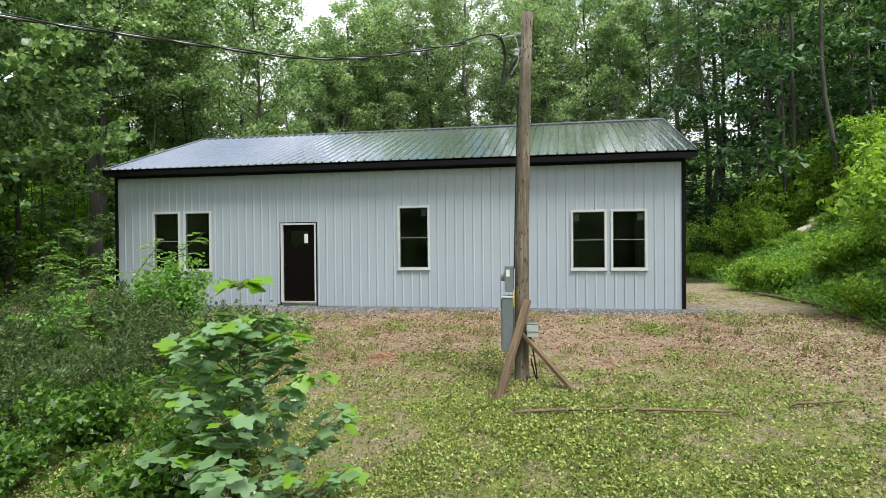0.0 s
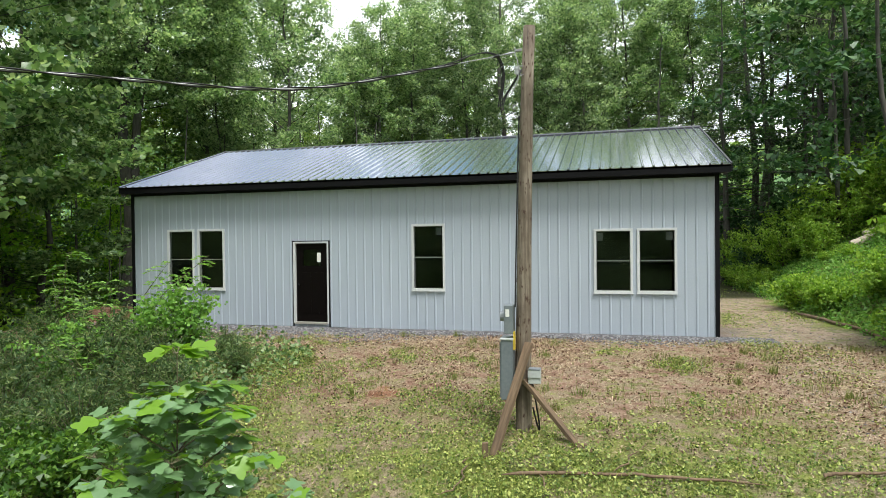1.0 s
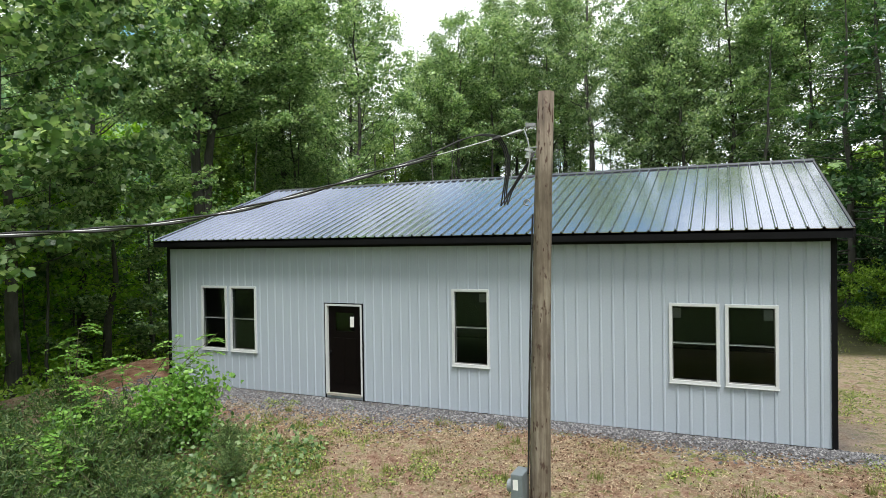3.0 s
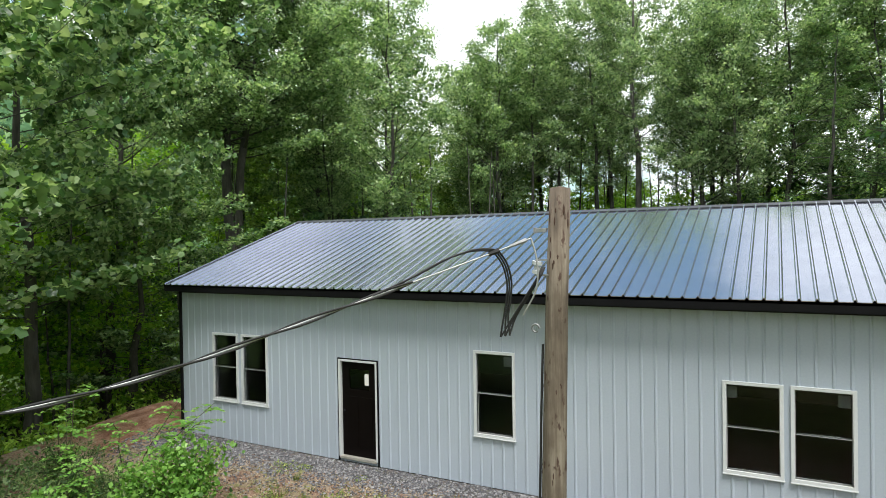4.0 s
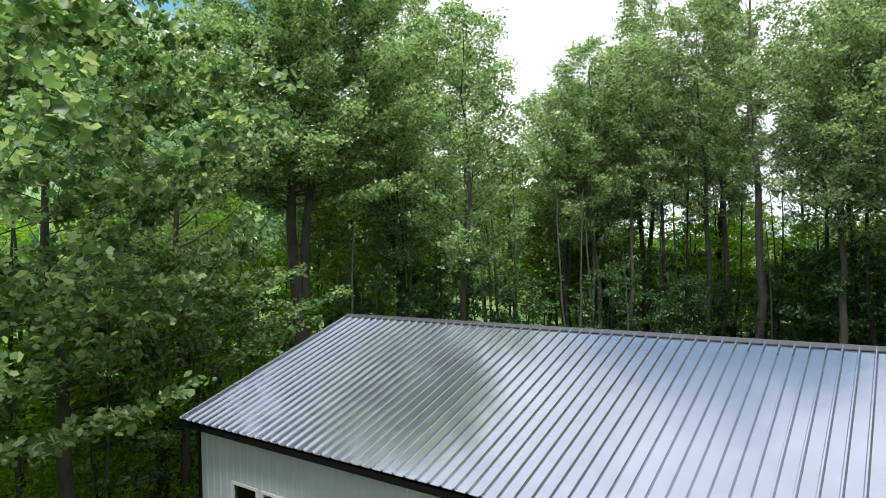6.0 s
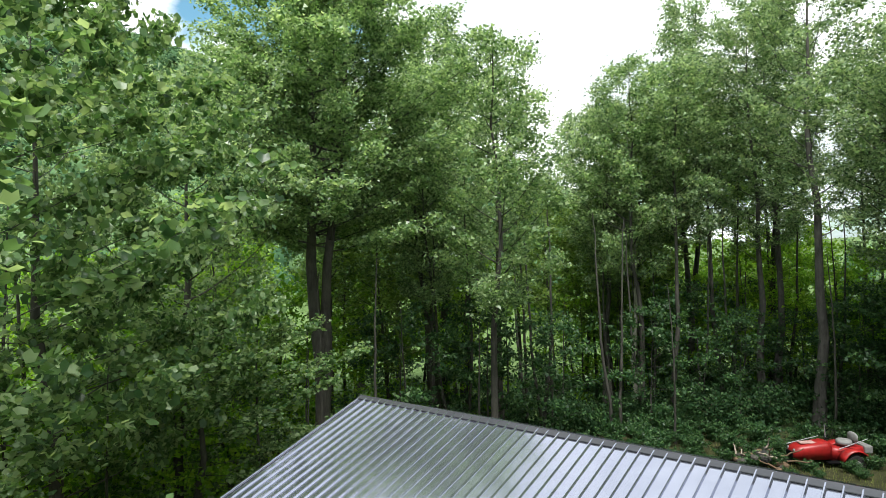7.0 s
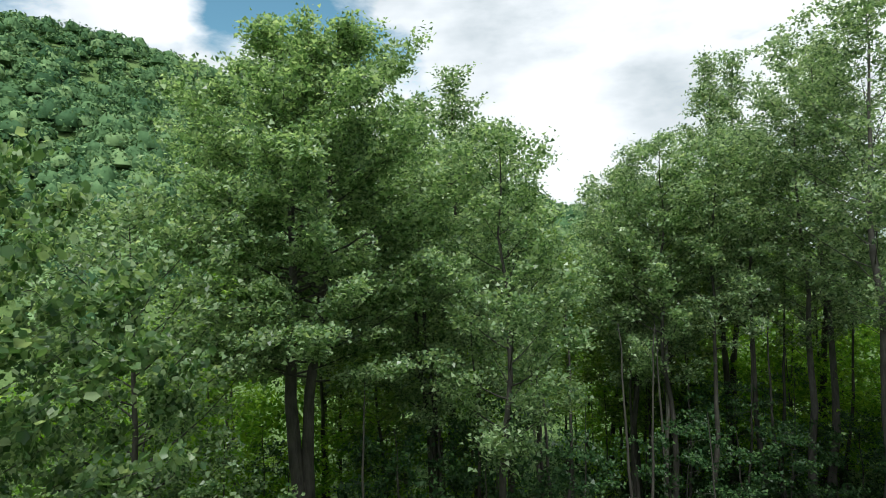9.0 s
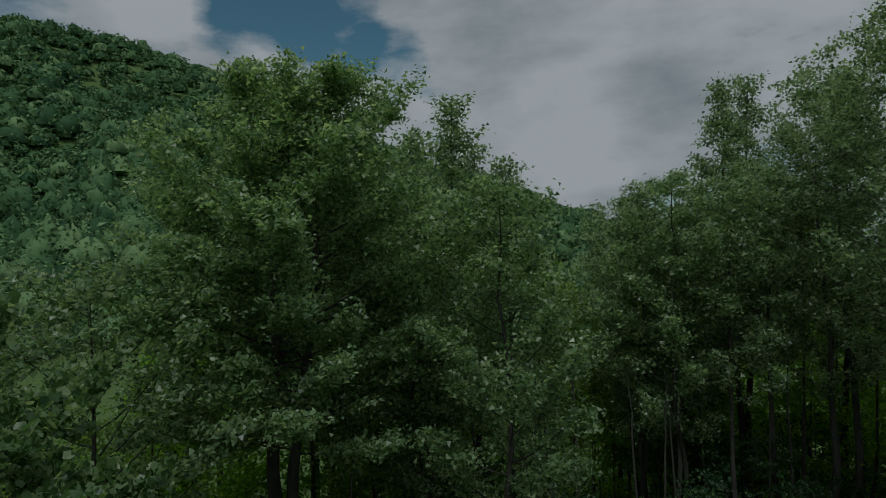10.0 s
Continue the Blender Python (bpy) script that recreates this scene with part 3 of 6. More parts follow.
def gable_top(y):
    return RIDGE_Z - 0.10 - abs(y - RIDGE_Y) * SLOPE - 0.02


wall("front_wall", X0, X1, HOLES, lambda x: TOP_Z, lambda u, h, z: (u, -h, z), front_core())
wall("back_wall", X0, X1, [], lambda x: TOP_Z, lambda u, h, z: (u, Y1 + h, z), boxed(((X0 + 0.02, Y1 - 0.14, BASE_Z), (X1 - 0.02, Y1 - 0.004, TOP_Z))))
wall("gable_wall", 0.0, Y1, [], gable_top, lambda u, h, z: (X0 - h, u, z), gable_core(X0 + 0.004, X0 + 0.14))
wall("gable_wall", 0.0, Y1, [], gable_top, lambda u, h, z: (X1 + h, u, z), gable_core(X1 - 0.14, X1 - 0.004))
part("floor_slab", boxed(((X0 + 0.15, 0.15, -0.4), (X1 - 0.15, Y1 - 0.15, -0.02))), M_SLAB, house)
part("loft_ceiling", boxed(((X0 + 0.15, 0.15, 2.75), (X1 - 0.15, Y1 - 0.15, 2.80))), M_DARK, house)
# black corner posts and base trim
for cx in (X0 - 0.032, X1 - 0.055):
    for cy in (-0.032, Y1 - 0.055):
        part("corner_trim", boxed(((cx, cy, BASE_Z - 0.03), (cx + 0.087, cy + 0.087, TOP_Z)), bevel=0.006), M_BLACK, house, "black corner trim")
# black strips along the tops of the front and back walls
part("eave_strip", boxed(((X0 + 0.06, -0.030, TOP_Z - 0.11), (X1 - 0.06, 0.0, TOP_Z))), M_BLACK, house, "black strip under the eave")
part("eave_strip", boxed(((X0 + 0.06, Y1, TOP_Z - 0.11), (X1 - 0.06, Y1 + 0.030, TOP_Z))), M_BLACK, house, "black strip under the eave")

# roof: deck, ribbed panels on both slopes, ridge cap, fascia, soffit and rake trim
RX0, RX1 = -5.05, 10.37
def roof_prism(x0, x1, drop_top, drop_bot):
    """A thin roof-shaped slab between x0 and x1."""
    bm = bmesh.new()
    prof = [(EAVE_Y, EAVE_Z - drop_top), (RIDGE_Y, RIDGE_Z - drop_top), (Y1 - EAVE_Y, EAVE_Z - drop_top), (Y1 - EAVE_Y, EAVE_Z - drop_bot), (RIDGE_Y, RIDGE_Z - drop_bot), (EAVE_Y, EAVE_Z - drop_bot)]
    a = [bm.verts.new((x0, y, z)) for y, z in prof]
    b = [bm.verts.new((x1, y, z)) for y, z in prof]
    for f in ((0, 1, 4, 5), (1, 2, 3, 4)):
        bm.faces.new([a[k] for k in f])
        bm.faces.new([b[k] for k in f][::-1])
    for k in range(6):
        bm.faces.new((a[k], b[k], b[(k + 1) % 6], a[(k + 1) % 6]))
    bmesh.ops.recalc_face_normals(bm, faces=bm.faces)
    return bm


roof = part("roof", roof_prism(RX0 + 0.03, RX1 - 0.03, 0.008, 0.05), M_BLACK, house, "charcoal ribbed steel roof with black eaves")
part("soffit", boxed(((RX0 + 0.06, EAVE_Y + 0.05, TOP_Z - 0.055), (RX1 - 0.06, 0.0, TOP_Z - 0.035))), M_BLACK, roof, "black soffit")
part("soffit", boxed(((RX0 + 0.06, Y1, TOP_Z - 0.055), (RX1 - 0.06, Y1 - EAVE_Y - 0.05, TOP_Z - 0.035))), M_BLACK, roof, "black soffit")
n_pan = 17
pan_w = (RX1 - RX0) / n_pan
slope_len = math.hypot(RIDGE_Y - EAVE_Y, RIDGE_Z - EAVE_Z)


def roof_panel():
    """One sheet lying in x from 0 to its width, y up the slope."""
    prof, xs, hs = rib_profile(0, pan_w, pan_w / 4, 0)
    bm = bmesh.new()
    rows = []
    for s in (0.0, 0.02, slope_len * 0.33, slope_len * 0.66, slope_len):
        rows.append([bm.verts.new((x, s, h * 2.2)) for x, h in prof])
    rows.insert(0, [bm.verts.new((x, 0.0, h * 2.2 - 0.012)) for x, h in prof])
    for r0, r1 in zip(rows, rows[1:]):
        for i in range(len(prof) - 1):
            bm.faces.new((r0[i], r0[i + 1], r1[i + 1], r1[i]))
    return bm


me = bpy.data.meshes.new("panel")
bm = roof_panel()
bm.to_mesh(me)
bm.free()
me.materials.append(M_ROOF)
tilt = math.degrees(math.atan(SLOPE))
for i in range(n_pan):
    p = new("panel", me)
    p.parent = roof
    p.matrix_basis = pose(RX0 + i * pan_w, EAVE_Y - 0.015, EAVE_Z, tilt, 0, 0)
    q = new("panel", me)
    q.parent = roof
    q.matrix_basis = pose(RX0 + (i + 1) * pan_w, Y1 - EAVE_Y + 0.015, EAVE_Z, tilt, 0, 180)


for x in (RX0 - 0.012, RX1 - 0.018):
    part("rake_trim", roof_prism(x, x + 0.03, -0.018, 0.15), M_BLACK, roof, "black rake board")
    part("rake_flashing", roof_prism(x - 0.004, x + 0.075 if x < 0 else x + 0.034, -0.026, -0.0185), M_CAP, roof, "thin grey metal edge")
for y in (EAVE_Y, Y1 - EAVE_Y - 0.03):
    part("fascia", boxed(((RX0 + 0.02, y, EAVE_Z - 0.165), (RX1 - 0.02, y + 0.03, EAVE_Z - 0.012))), M_BLACK, roof, "black fascia board")


def ridge_cap():
    bm = bmesh.new()
    prof = [(-0.13, -0.13 * SLOPE + 0.018), (-0.13, -0.13 * SLOPE + 0.034), (-0.03, 0.030), (0.0, 0.048), (0.03, 0.030), (0.13, -0.13 * SLOPE + 0.034), (0.13, -0.13 * SLOPE + 0.018)]
    a = [bm.verts.new((RX0 - 0.02, RIDGE_Y + y, RIDGE_Z + z)) for y, z in prof]
    b = [bm.verts.new((RX1 + 0.02, RIDGE_Y + y, RIDGE_Z + z)) for y, z in prof]
    for k in range(len(prof)):
        bm.faces.new((a[k], b[k], b[(k + 1) % len(prof)], a[(k + 1) % len(prof)]))
    bm.faces.new(a[::-1])
    bm.faces.new(b)
    return bm


part("ridge_cap", ridge_cap(), M_CAP, roof, "grey metal ridge cap")


def window(x0, x1, z0, z1, sticker=None):
    """A white double-hung window: casing, two sashes with a meeting rail, panes and sill."""
    bm = bmesh.new()
    t = 0.052
    for lo, hi in (((x0 - t, -0.036, z0 - t), (x0, 0.10, z1 + t)), ((x1, -0.036, z0 - t), (x1 + t, 0.10, z1 + t)), ((x0, -0.036, z1), (x1, 0.10, z1 + t)), ((x0, -0.036, z0 - t), (x1, 0.10, z0))):
        box(bm, lo, hi, 0.004)
    w = part("window", bm, M_VINYL, house, "white vinyl double-hung window with dark glass")
    mid = z0 + (z1 - z0) * 0.502
    for name, a, b, y in (("upper_sash", mid - 0.012, z1, 0.004), ("lower_sash", z0, mid + 0.012, 0.038)):
        s = 0.012
        part(name, boxed(((x0, y, a), (x0 + s, y + 0.03, b)), ((x1 - s, y, a), (x1, y + 0.03, b)), ((x0 + s, y, b - s), (x1 - s, y + 0.03, b)), ((x0 + s, y, a), (x1 - s, y + 0.03, a + s))), M_SASH, w)
        part("pane", boxed(((x0 + s, y + 0.010, a + s), (x1 - s, y + 0.018, b - s))), M_GLASSY, w, "clear glass pane")
    part("sill", boxed(((x0 - t - 0.008, -0.048, z0 - t - 0.016), (x1 + t + 0.008, 0.0, z0 - t)), bevel=0.003), M_VINYL, w, "white sill")
    if sticker:
        part("sticker", boxed(((sticker, 0.024, z1 - 0.22), (sticker + 0.15, 0.027, z1 - 0.04))), M_STICKER, w, "pale paper sticker on the glass")


for (a, b, c, d), st in zip(WINDOWS, (None, None, 3.80, 7.58, 9.08)):
    window(a, b, c, d, st)


def entry_door():
    x0, x1, z0, z1 = DOOR
    bm = bmesh.new()
    for lo, hi in (((x0 - 0.045, -0.040, z0), (x0 + 0.012, 0.10, z1 + 0.03)), ((x1 - 0.012, -0.040, z0), (x1 + 0.03, 0.10, z1 + 0.03)), ((x0 + 0.012, -0.040, z1 - 0.012), (x1 - 0.012, 0.10, z1 + 0.03))):
        box(bm, lo, hi, 0.005)
    d = part("door", bm, M_VINYL, house, "dark door in a white frame with black edging")
    t = 0.025
    part("edging", boxed(((x0 - 0.045 - t, -0.030, BASE_Z), (x0 - 0.047, 0.0, z1 + 0.03 + t)), ((x1 + 0.032, -0.030, BASE_Z), (x1 + 0.03 + t, 0.0, z1 + 0.03 + t)), ((x0 - 0.047, -0.030, z1 + 0.032), (x1 + 0.032, 0.0, z1 + 0.03 + t))), M_BLACK, d, "black metal edging")
    # slab with a small upper light
    gx0, gx1, gz0, gz1 = x0 + 0.20, x1 - 0.20, 1.46, 1.88
    slab = boxed(((x0 + 0.014, 0.03, z0 + 0.03), (gx0, 0.075, z1 - 0.014)), ((gx1, 0.03, z0 + 0.03), (x1 - 0.014, 0.075, z1 - 0.014)), ((gx0, 0.03, z0 + 0.03), (gx1, 0.075, gz0)), ((gx0, 0.03, gz1), (gx1, 0.075, z1 - 0.014)))
    s = part("door_leaf", slab, M_DOOR, d, "black-brown door leaf")
    part("panel", boxed(((x0 + 0.13, 0.020, 0.25), (x0 + 0.42, 0.032, 1.30)), ((x1 - 0.42, 0.020, 0.25), (x1 - 0.13, 0.032, 1.30)), bevel=0.005), M_DOOR, s, "raised door panels")
    part("pane", boxed(((gx0, 0.045, gz0), (gx1, 0.052, gz1))), M_GLASSY, s, "small door light")
    part("sticker", boxed(((gx1 - 0.11, 0.022, 1.56), (gx1 - 0.01, 0.028, 1.80))), M_PAPER, s, "white paper notice")
    part("threshold", boxed(((x0, -0.07, -0.02), (x1, 0.10, 0.03)), bevel=0.004), M_ALU, d, "pale metal threshold")
    bm = bmesh.new()
    bmesh.ops.create_uvsphere(bm, u_segments=12, v_segments=8, radius=0.032, matrix=Matrix.Translation((x0 + 0.08, -0.005, 0.98)))
    bmesh.ops.create_cone(bm, cap_ends=True, segments=10, radius1=0.014, radius2=0.014, depth=0.05, matrix=pose(x0 + 0.08, 0.018, 0.98, 90, 0, 0))
    part("door_knob", bm, M_BLACK, s)


entry_door()


# ---- utility pole, braces, boxes, cables ----
PX, PY, PZ = 6.73, -6.10, -0.56


def wobble(a, b, n, amount, rng, sag=0.0):
    s = np.linspace(0, 1, n)[:, None]
    p = np.asarray(a) + (np.asarray(b) - np.asarray(a)) * s
    j = np.cumsum(rng.normal(0, amount, (n, 3)), 0)
    j -= j[0] + (j[-1] - j[0]) * s
    p = p + j
    p[:, 2] -= 4 * sag * (s * (1 - s))[:, 0]
    return p


pr = np.random.default_rng(3)
pole = thing("utility_pole", (PX, PY, PZ), "weathered round wooden utility pole in the yard", "utility pole")
pts = [(0.0, 0, -0.35), (0.0, 0, 0.0), (0.0, 0.0, 0.7), (0.012, 0.0, 1.6), (0.030, 0, 2.6), (0.055, 0, 3.6), (0.085, 0, 4.6), (0.125, 0, 5.50), (0.125, 0, 5.515)]
post = from_mesh("pole", tubes("pole", [(pts, [0.120, 0.112, 0.108, 0.104, 0.098, 0.092, 0.086, 0.079, 0.0])], 20), M_POLE, pole)
for level in (1.40, 2.22, 3.33, 4.01, 4.99, 5.32):
    for _ in range(6):
        z, s = level + pr.normal(0, 0.07), pr.uniform(-1.3, 1.3)
        c = float(np.interp(z, [q[2] for q in pts], [q[0] for q in pts]))
        r = float(np.interp(z, [0, 5.5], [0.112, 0.079]))
        bm = bmesh.new()
        bmesh.ops.create_icosphere(bm, subdivisions=1, radius=1.0)
        k, e = pr.uniform(0.005, 0.011), pr.uniform(2.0, 6.0)
        for v in bm.verts:
            v.co = Vector((v.co.x * k * pr.uniform(0.7, 1.2), v.co.y * 0.005, v.co.z * k * e * pr.uniform(0.8, 1.2)))
        ob = part("knot", bm, M_KNOT, pole)
        ob.matrix_basis = pose(c + r * math.sin(s), -r * math.cos(s), z, 0, 0, math.degrees(s))


def brace(a, b, w, t):
    """A plank from a to b with slightly worn edges."""
    a, b = Vector(a), Vector(b)
    bm = boxed(((-w / 2, -t / 2, 0), (w / 2, t / 2, (b - a).length)), bevel=0.008)
    ob = part("brace", bm, M_PLANK, pole, "weathered plank brace")
    ob.matrix_basis = Matrix.Translation(a) @ (b - a).to_track_quat("Z", "Y").to_matrix().to_4x4()
    return ob


brace((-0.29, -0.86, -0.14), (0.10, -0.15, 1.24), 0.115, 0.05)
brace((0.80, -0.50, -0.06), (0.03, -0.14, 0.74), 0.095, 0.05)
part("stake", boxed(((-0.40, -0.92, -0.2), (-0.33, -0.86, 0.10)), bevel=0.006), M_PLANK, pole, "short wooden stake")
part("stake", boxed(((0.80, -0.56, -0.2), (0.86, -0.50, 0.06)), bevel=0.006), M_PLANK, pole, "short wooden stake")

meter = thing("meter_box", (PX - 0.16, PY - 0.08, 1.42), "grey electric meter box fixed to the pole", "meter box")
part("body", boxed(((-0.07, -0.13, 0.0 - 0.02), (0.05, 0.12, 0.36)), bevel=0.01), M_BOX, meter)
bm = bmesh.new()
bmesh.ops.create_cone(bm, cap_ends=True, segments=20, radius1=0.075, radius2=0.062, depth=0.07, matrix=pose(-0.10, 0, 0.20, 0, -90, 0))
part("glass_dome", bm, M_METER, meter, "round glass meter")
part("label_plate", boxed(((-0.045, -0.134, 0.21), (0.005, -0.131, 0.31))), M_PAPER, meter, "pale label")
meter.location.z = 0.82
cab = thing("breaker_panel", (PX - 0.17, PY - 0.08, -0.08), "tall grey breaker panel fixed to the pole", "breaker panel")
part("body", boxed(((-0.10, -0.17, 0.0), (0.06, 0.14, 0.80)), bevel=0.012), M_BOX, cab)
part("lid", boxed(((-0.115, -0.155, 0.03), (-0.102, 0.125, 0.77)), bevel=0.005), M_BOX, cab)
part("top_flange", boxed(((-0.11, -0.18, 0.80), (0.065, 0.15, 0.82)), bevel=0.004), M_BOX2, cab)
part("warning_label", boxed(((0.062, -0.10, 0.66), (0.075, 0.02, 0.90))), M_YELLOW, cab, "yellow label")
outlet = thing("junction_box", (PX + 0.12, PY - 0.13, 0.14), "small pale grey outlet box on the pole", "junction box")
part("body", boxed(((-0.03, -0.07, 0.0), (0.13, 0.06, 0.19)), bevel=0.01), M_BOX2, outlet)
part("cover", boxed(((-0.035, -0.082, 0.085), (0.135, -0.07, 0.195)), bevel=0.004), M_BOX2, outlet)
part("hinge", boxed(((-0.03, -0.085, 0.185), (0.13, 0.06, 0.20)), bevel=0.003), M_BOX, outlet)
s = np.linspace(0, 1, 16)[:, None]
loop = np.concatenate([0.02 + 0.09 * np.sin(s * 3.1), -0.02 + 0 * s, 0.0 - 0.62 * np.sin(s * 2.6)], 1)
from_mesh("cord", tubes("cord", [(loop, [0.012] * 16)], 6), M_CABLE, outlet, "black cord")
conduit = thing("conduit", (PX, PY, PZ), "thin grey conduit running up the pole", "conduit")
from_mesh("pipe", tubes("pipe", [([(-0.100, -0.03, 1.7), (-0.077, -0.03, 2.6), (-0.040, -0.03, 3.8), (-0.020, -0.03, 4.3)], [0.010] * 4)], 8), M_CABLE, conduit)
head = thing("insulator", (PX + 0.01, PY - 0.06, 4.30), "small pale porcelain insulator spool on the pole", "insulator")
bm = bmesh.new()
for z, r in ((0.0, 0.040), (0.035, 0.026), (0.07, 0.040)):
    bmesh.ops.create_cone(bm, cap_ends=True, segments=14, radius1=r, radius2=r, depth=0.026, matrix=pose(-0.045, -0.03, z, 0, 12, 0))
part("spool", bm, M_VINYL, head)
for z in (-0.03, 0.085):
    part("strap", boxed(((-0.06, -0.035, z), (0.04, -0.02, z + 0.015)), bevel=0.002), M_STEEL, head, "steel strap")
bracket = thing("wire_bracket", (PX + 0.03, PY - 0.05, 4.62), "small galvanised bracket bolted to the pole", "bracket")
part("plate", boxed(((-0.085, -0.018, -0.016), (0.0, 0.018, 0.016)), ((-0.10, -0.022, -0.022), (-0.08, 0.022, 0.022)), bevel=0.004), M_STEEL, bracket)
hook = thing("eye_hook", (PX - 0.03, PY - 0.02, 3.86), "small steel eye hook on the pole", "hook")
a = np.linspace(0, 5.2, 14)
from_mesh("ring", tubes("ring", [(np.stack([-0.05 + 0.03 * np.cos(a), 0 * a, 0.03 * np.sin(a)], 1), [0.008] * 14)], 6), M_STEEL, hook)

# service drop: bare messenger with two insulated lines wound round it
A = np.array((PX + 0.02, PY - 0.07, 4.60))
B = np.array((-12.5, -29.3, 16.5))


def on_line(s):
    p = A + (B - A) * s
    p[2] -= 4 * 5.45 * s * (1 - s) + 0.12 * math.exp(-((s - 0.105) / 0.045) ** 2)
    return p


def smooth_line(points, n, passes=5):
    points = np.array(points, float)
    u = np.linspace(0, len(points) - 1, n)
    c = np.stack([np.interp(u, np.arange(len(points)), points[:, k]) for k in range(3)], 1)
    for _ in range(passes):
        c[1:-1] = (c[:-2] + c[1:-1] * 2 + c[2:]) / 4
    return c


drop = thing("service_drop_cable", tuple(A), "overhead service cable of bare and black twisted wires", "cable")
s = 0.004 + np.linspace(0, 1, 90) ** 1.5 * 0.996
line = np.array([on_line(q) for q in s])
from_mesh("bare_wire", tubes("bare_wire", [(line - A, [0.0065] * 90)], 6), M_WIRE, drop, "bare aluminium messenger wire")
fine = 0.036 + np.linspace(0, 1, 520) * 0.964
path = np.array([on_line(q) for q in fine])
for ph in (0.0, 3.1):
    ang = fine * 190 + ph
    off = np.stack([0.014 * np.cos(ang), 0 * ang, 0.014 * np.sin(ang)], 1)
    from_mesh("insulated_wire", tubes("insulated_wire", [(path + off - A, [0.0085] * 520)], 5), M_CABLE, drop, "black insulated wire")
up = np.array((0, 0, 1.0))
for j in range(3):
    o = np.array((0.012 * (j - 1), 0.014 * (j - 1), 0.006 * j))
    c = smooth_line([on_line(0.042 + 0.002 * j), on_line(0.034) + 0.035 * up, on_line(0.027) + 0.075 * up, on_line(0.020) + 0.07 * up, on_line(0.014) + 0.01 * up,
                     (6.53, -6.42, 4.36), (6.545, -6.38, 4.22), (6.53, -6.38, 4.08), (6.505, -6.38, 3.95), (6.48 + 0.02 * j, -6.38, 3.82)], 56, 4) + o
    from_mesh("slack_loop", tubes("slack_loop", [(c - A, [0.0072] * 56)], 6), M_CABLE, drop, "black slack loop")
    c = smooth_line([(6.48 + 0.02 * j, -6.38, 3.82), (6.55, -6.34, 3.95), (6.65, -6.30, 4.12), (6.74, -6.27, 4.27), (PX + 0.02, PY - 0.12, 4.33)], 26, 4) + o * 0.8
    from_mesh("slack_loop", tubes("slack_loop", [(c - A, [0.0072] * 26)], 6), M_CABLE, drop, "black slack loop")
c = smooth_line([on_line(0.004), (6.715, -6.27, 4.44), (6.735, -6.28, 4.30), (6.72, -6.29, 4.16), (6.62, -6.31, 3.98)], 26, 4)
from_mesh("bare_tail", tubes("bare_tail", [(c - A, [0.007] * 26)], 6), M_WIRE, drop, "bare wire tail")
for q0, q1, r in ((0.006, 0.0095, 0.017), (0.0138, 0.0152, 0.022)):
    a, b = on_line(q0), on_line(q1)
    bm = bmesh.new()
    bmesh.ops.create_cone(bm, cap_ends=True, segments=8, radius1=r, radius2=r * 0.7, depth=float(np.linalg.norm(b - a)) + 0.04, matrix=Matrix.Translation((a + b) / 2 - A) @ Vector(b - a).to_track_quat("Z", "Y").to_matrix().to_4x4())
    part("clamp", bm, M_STEEL if r < 0.02 else M_CABLE, drop, "wedge clamp on the wire")


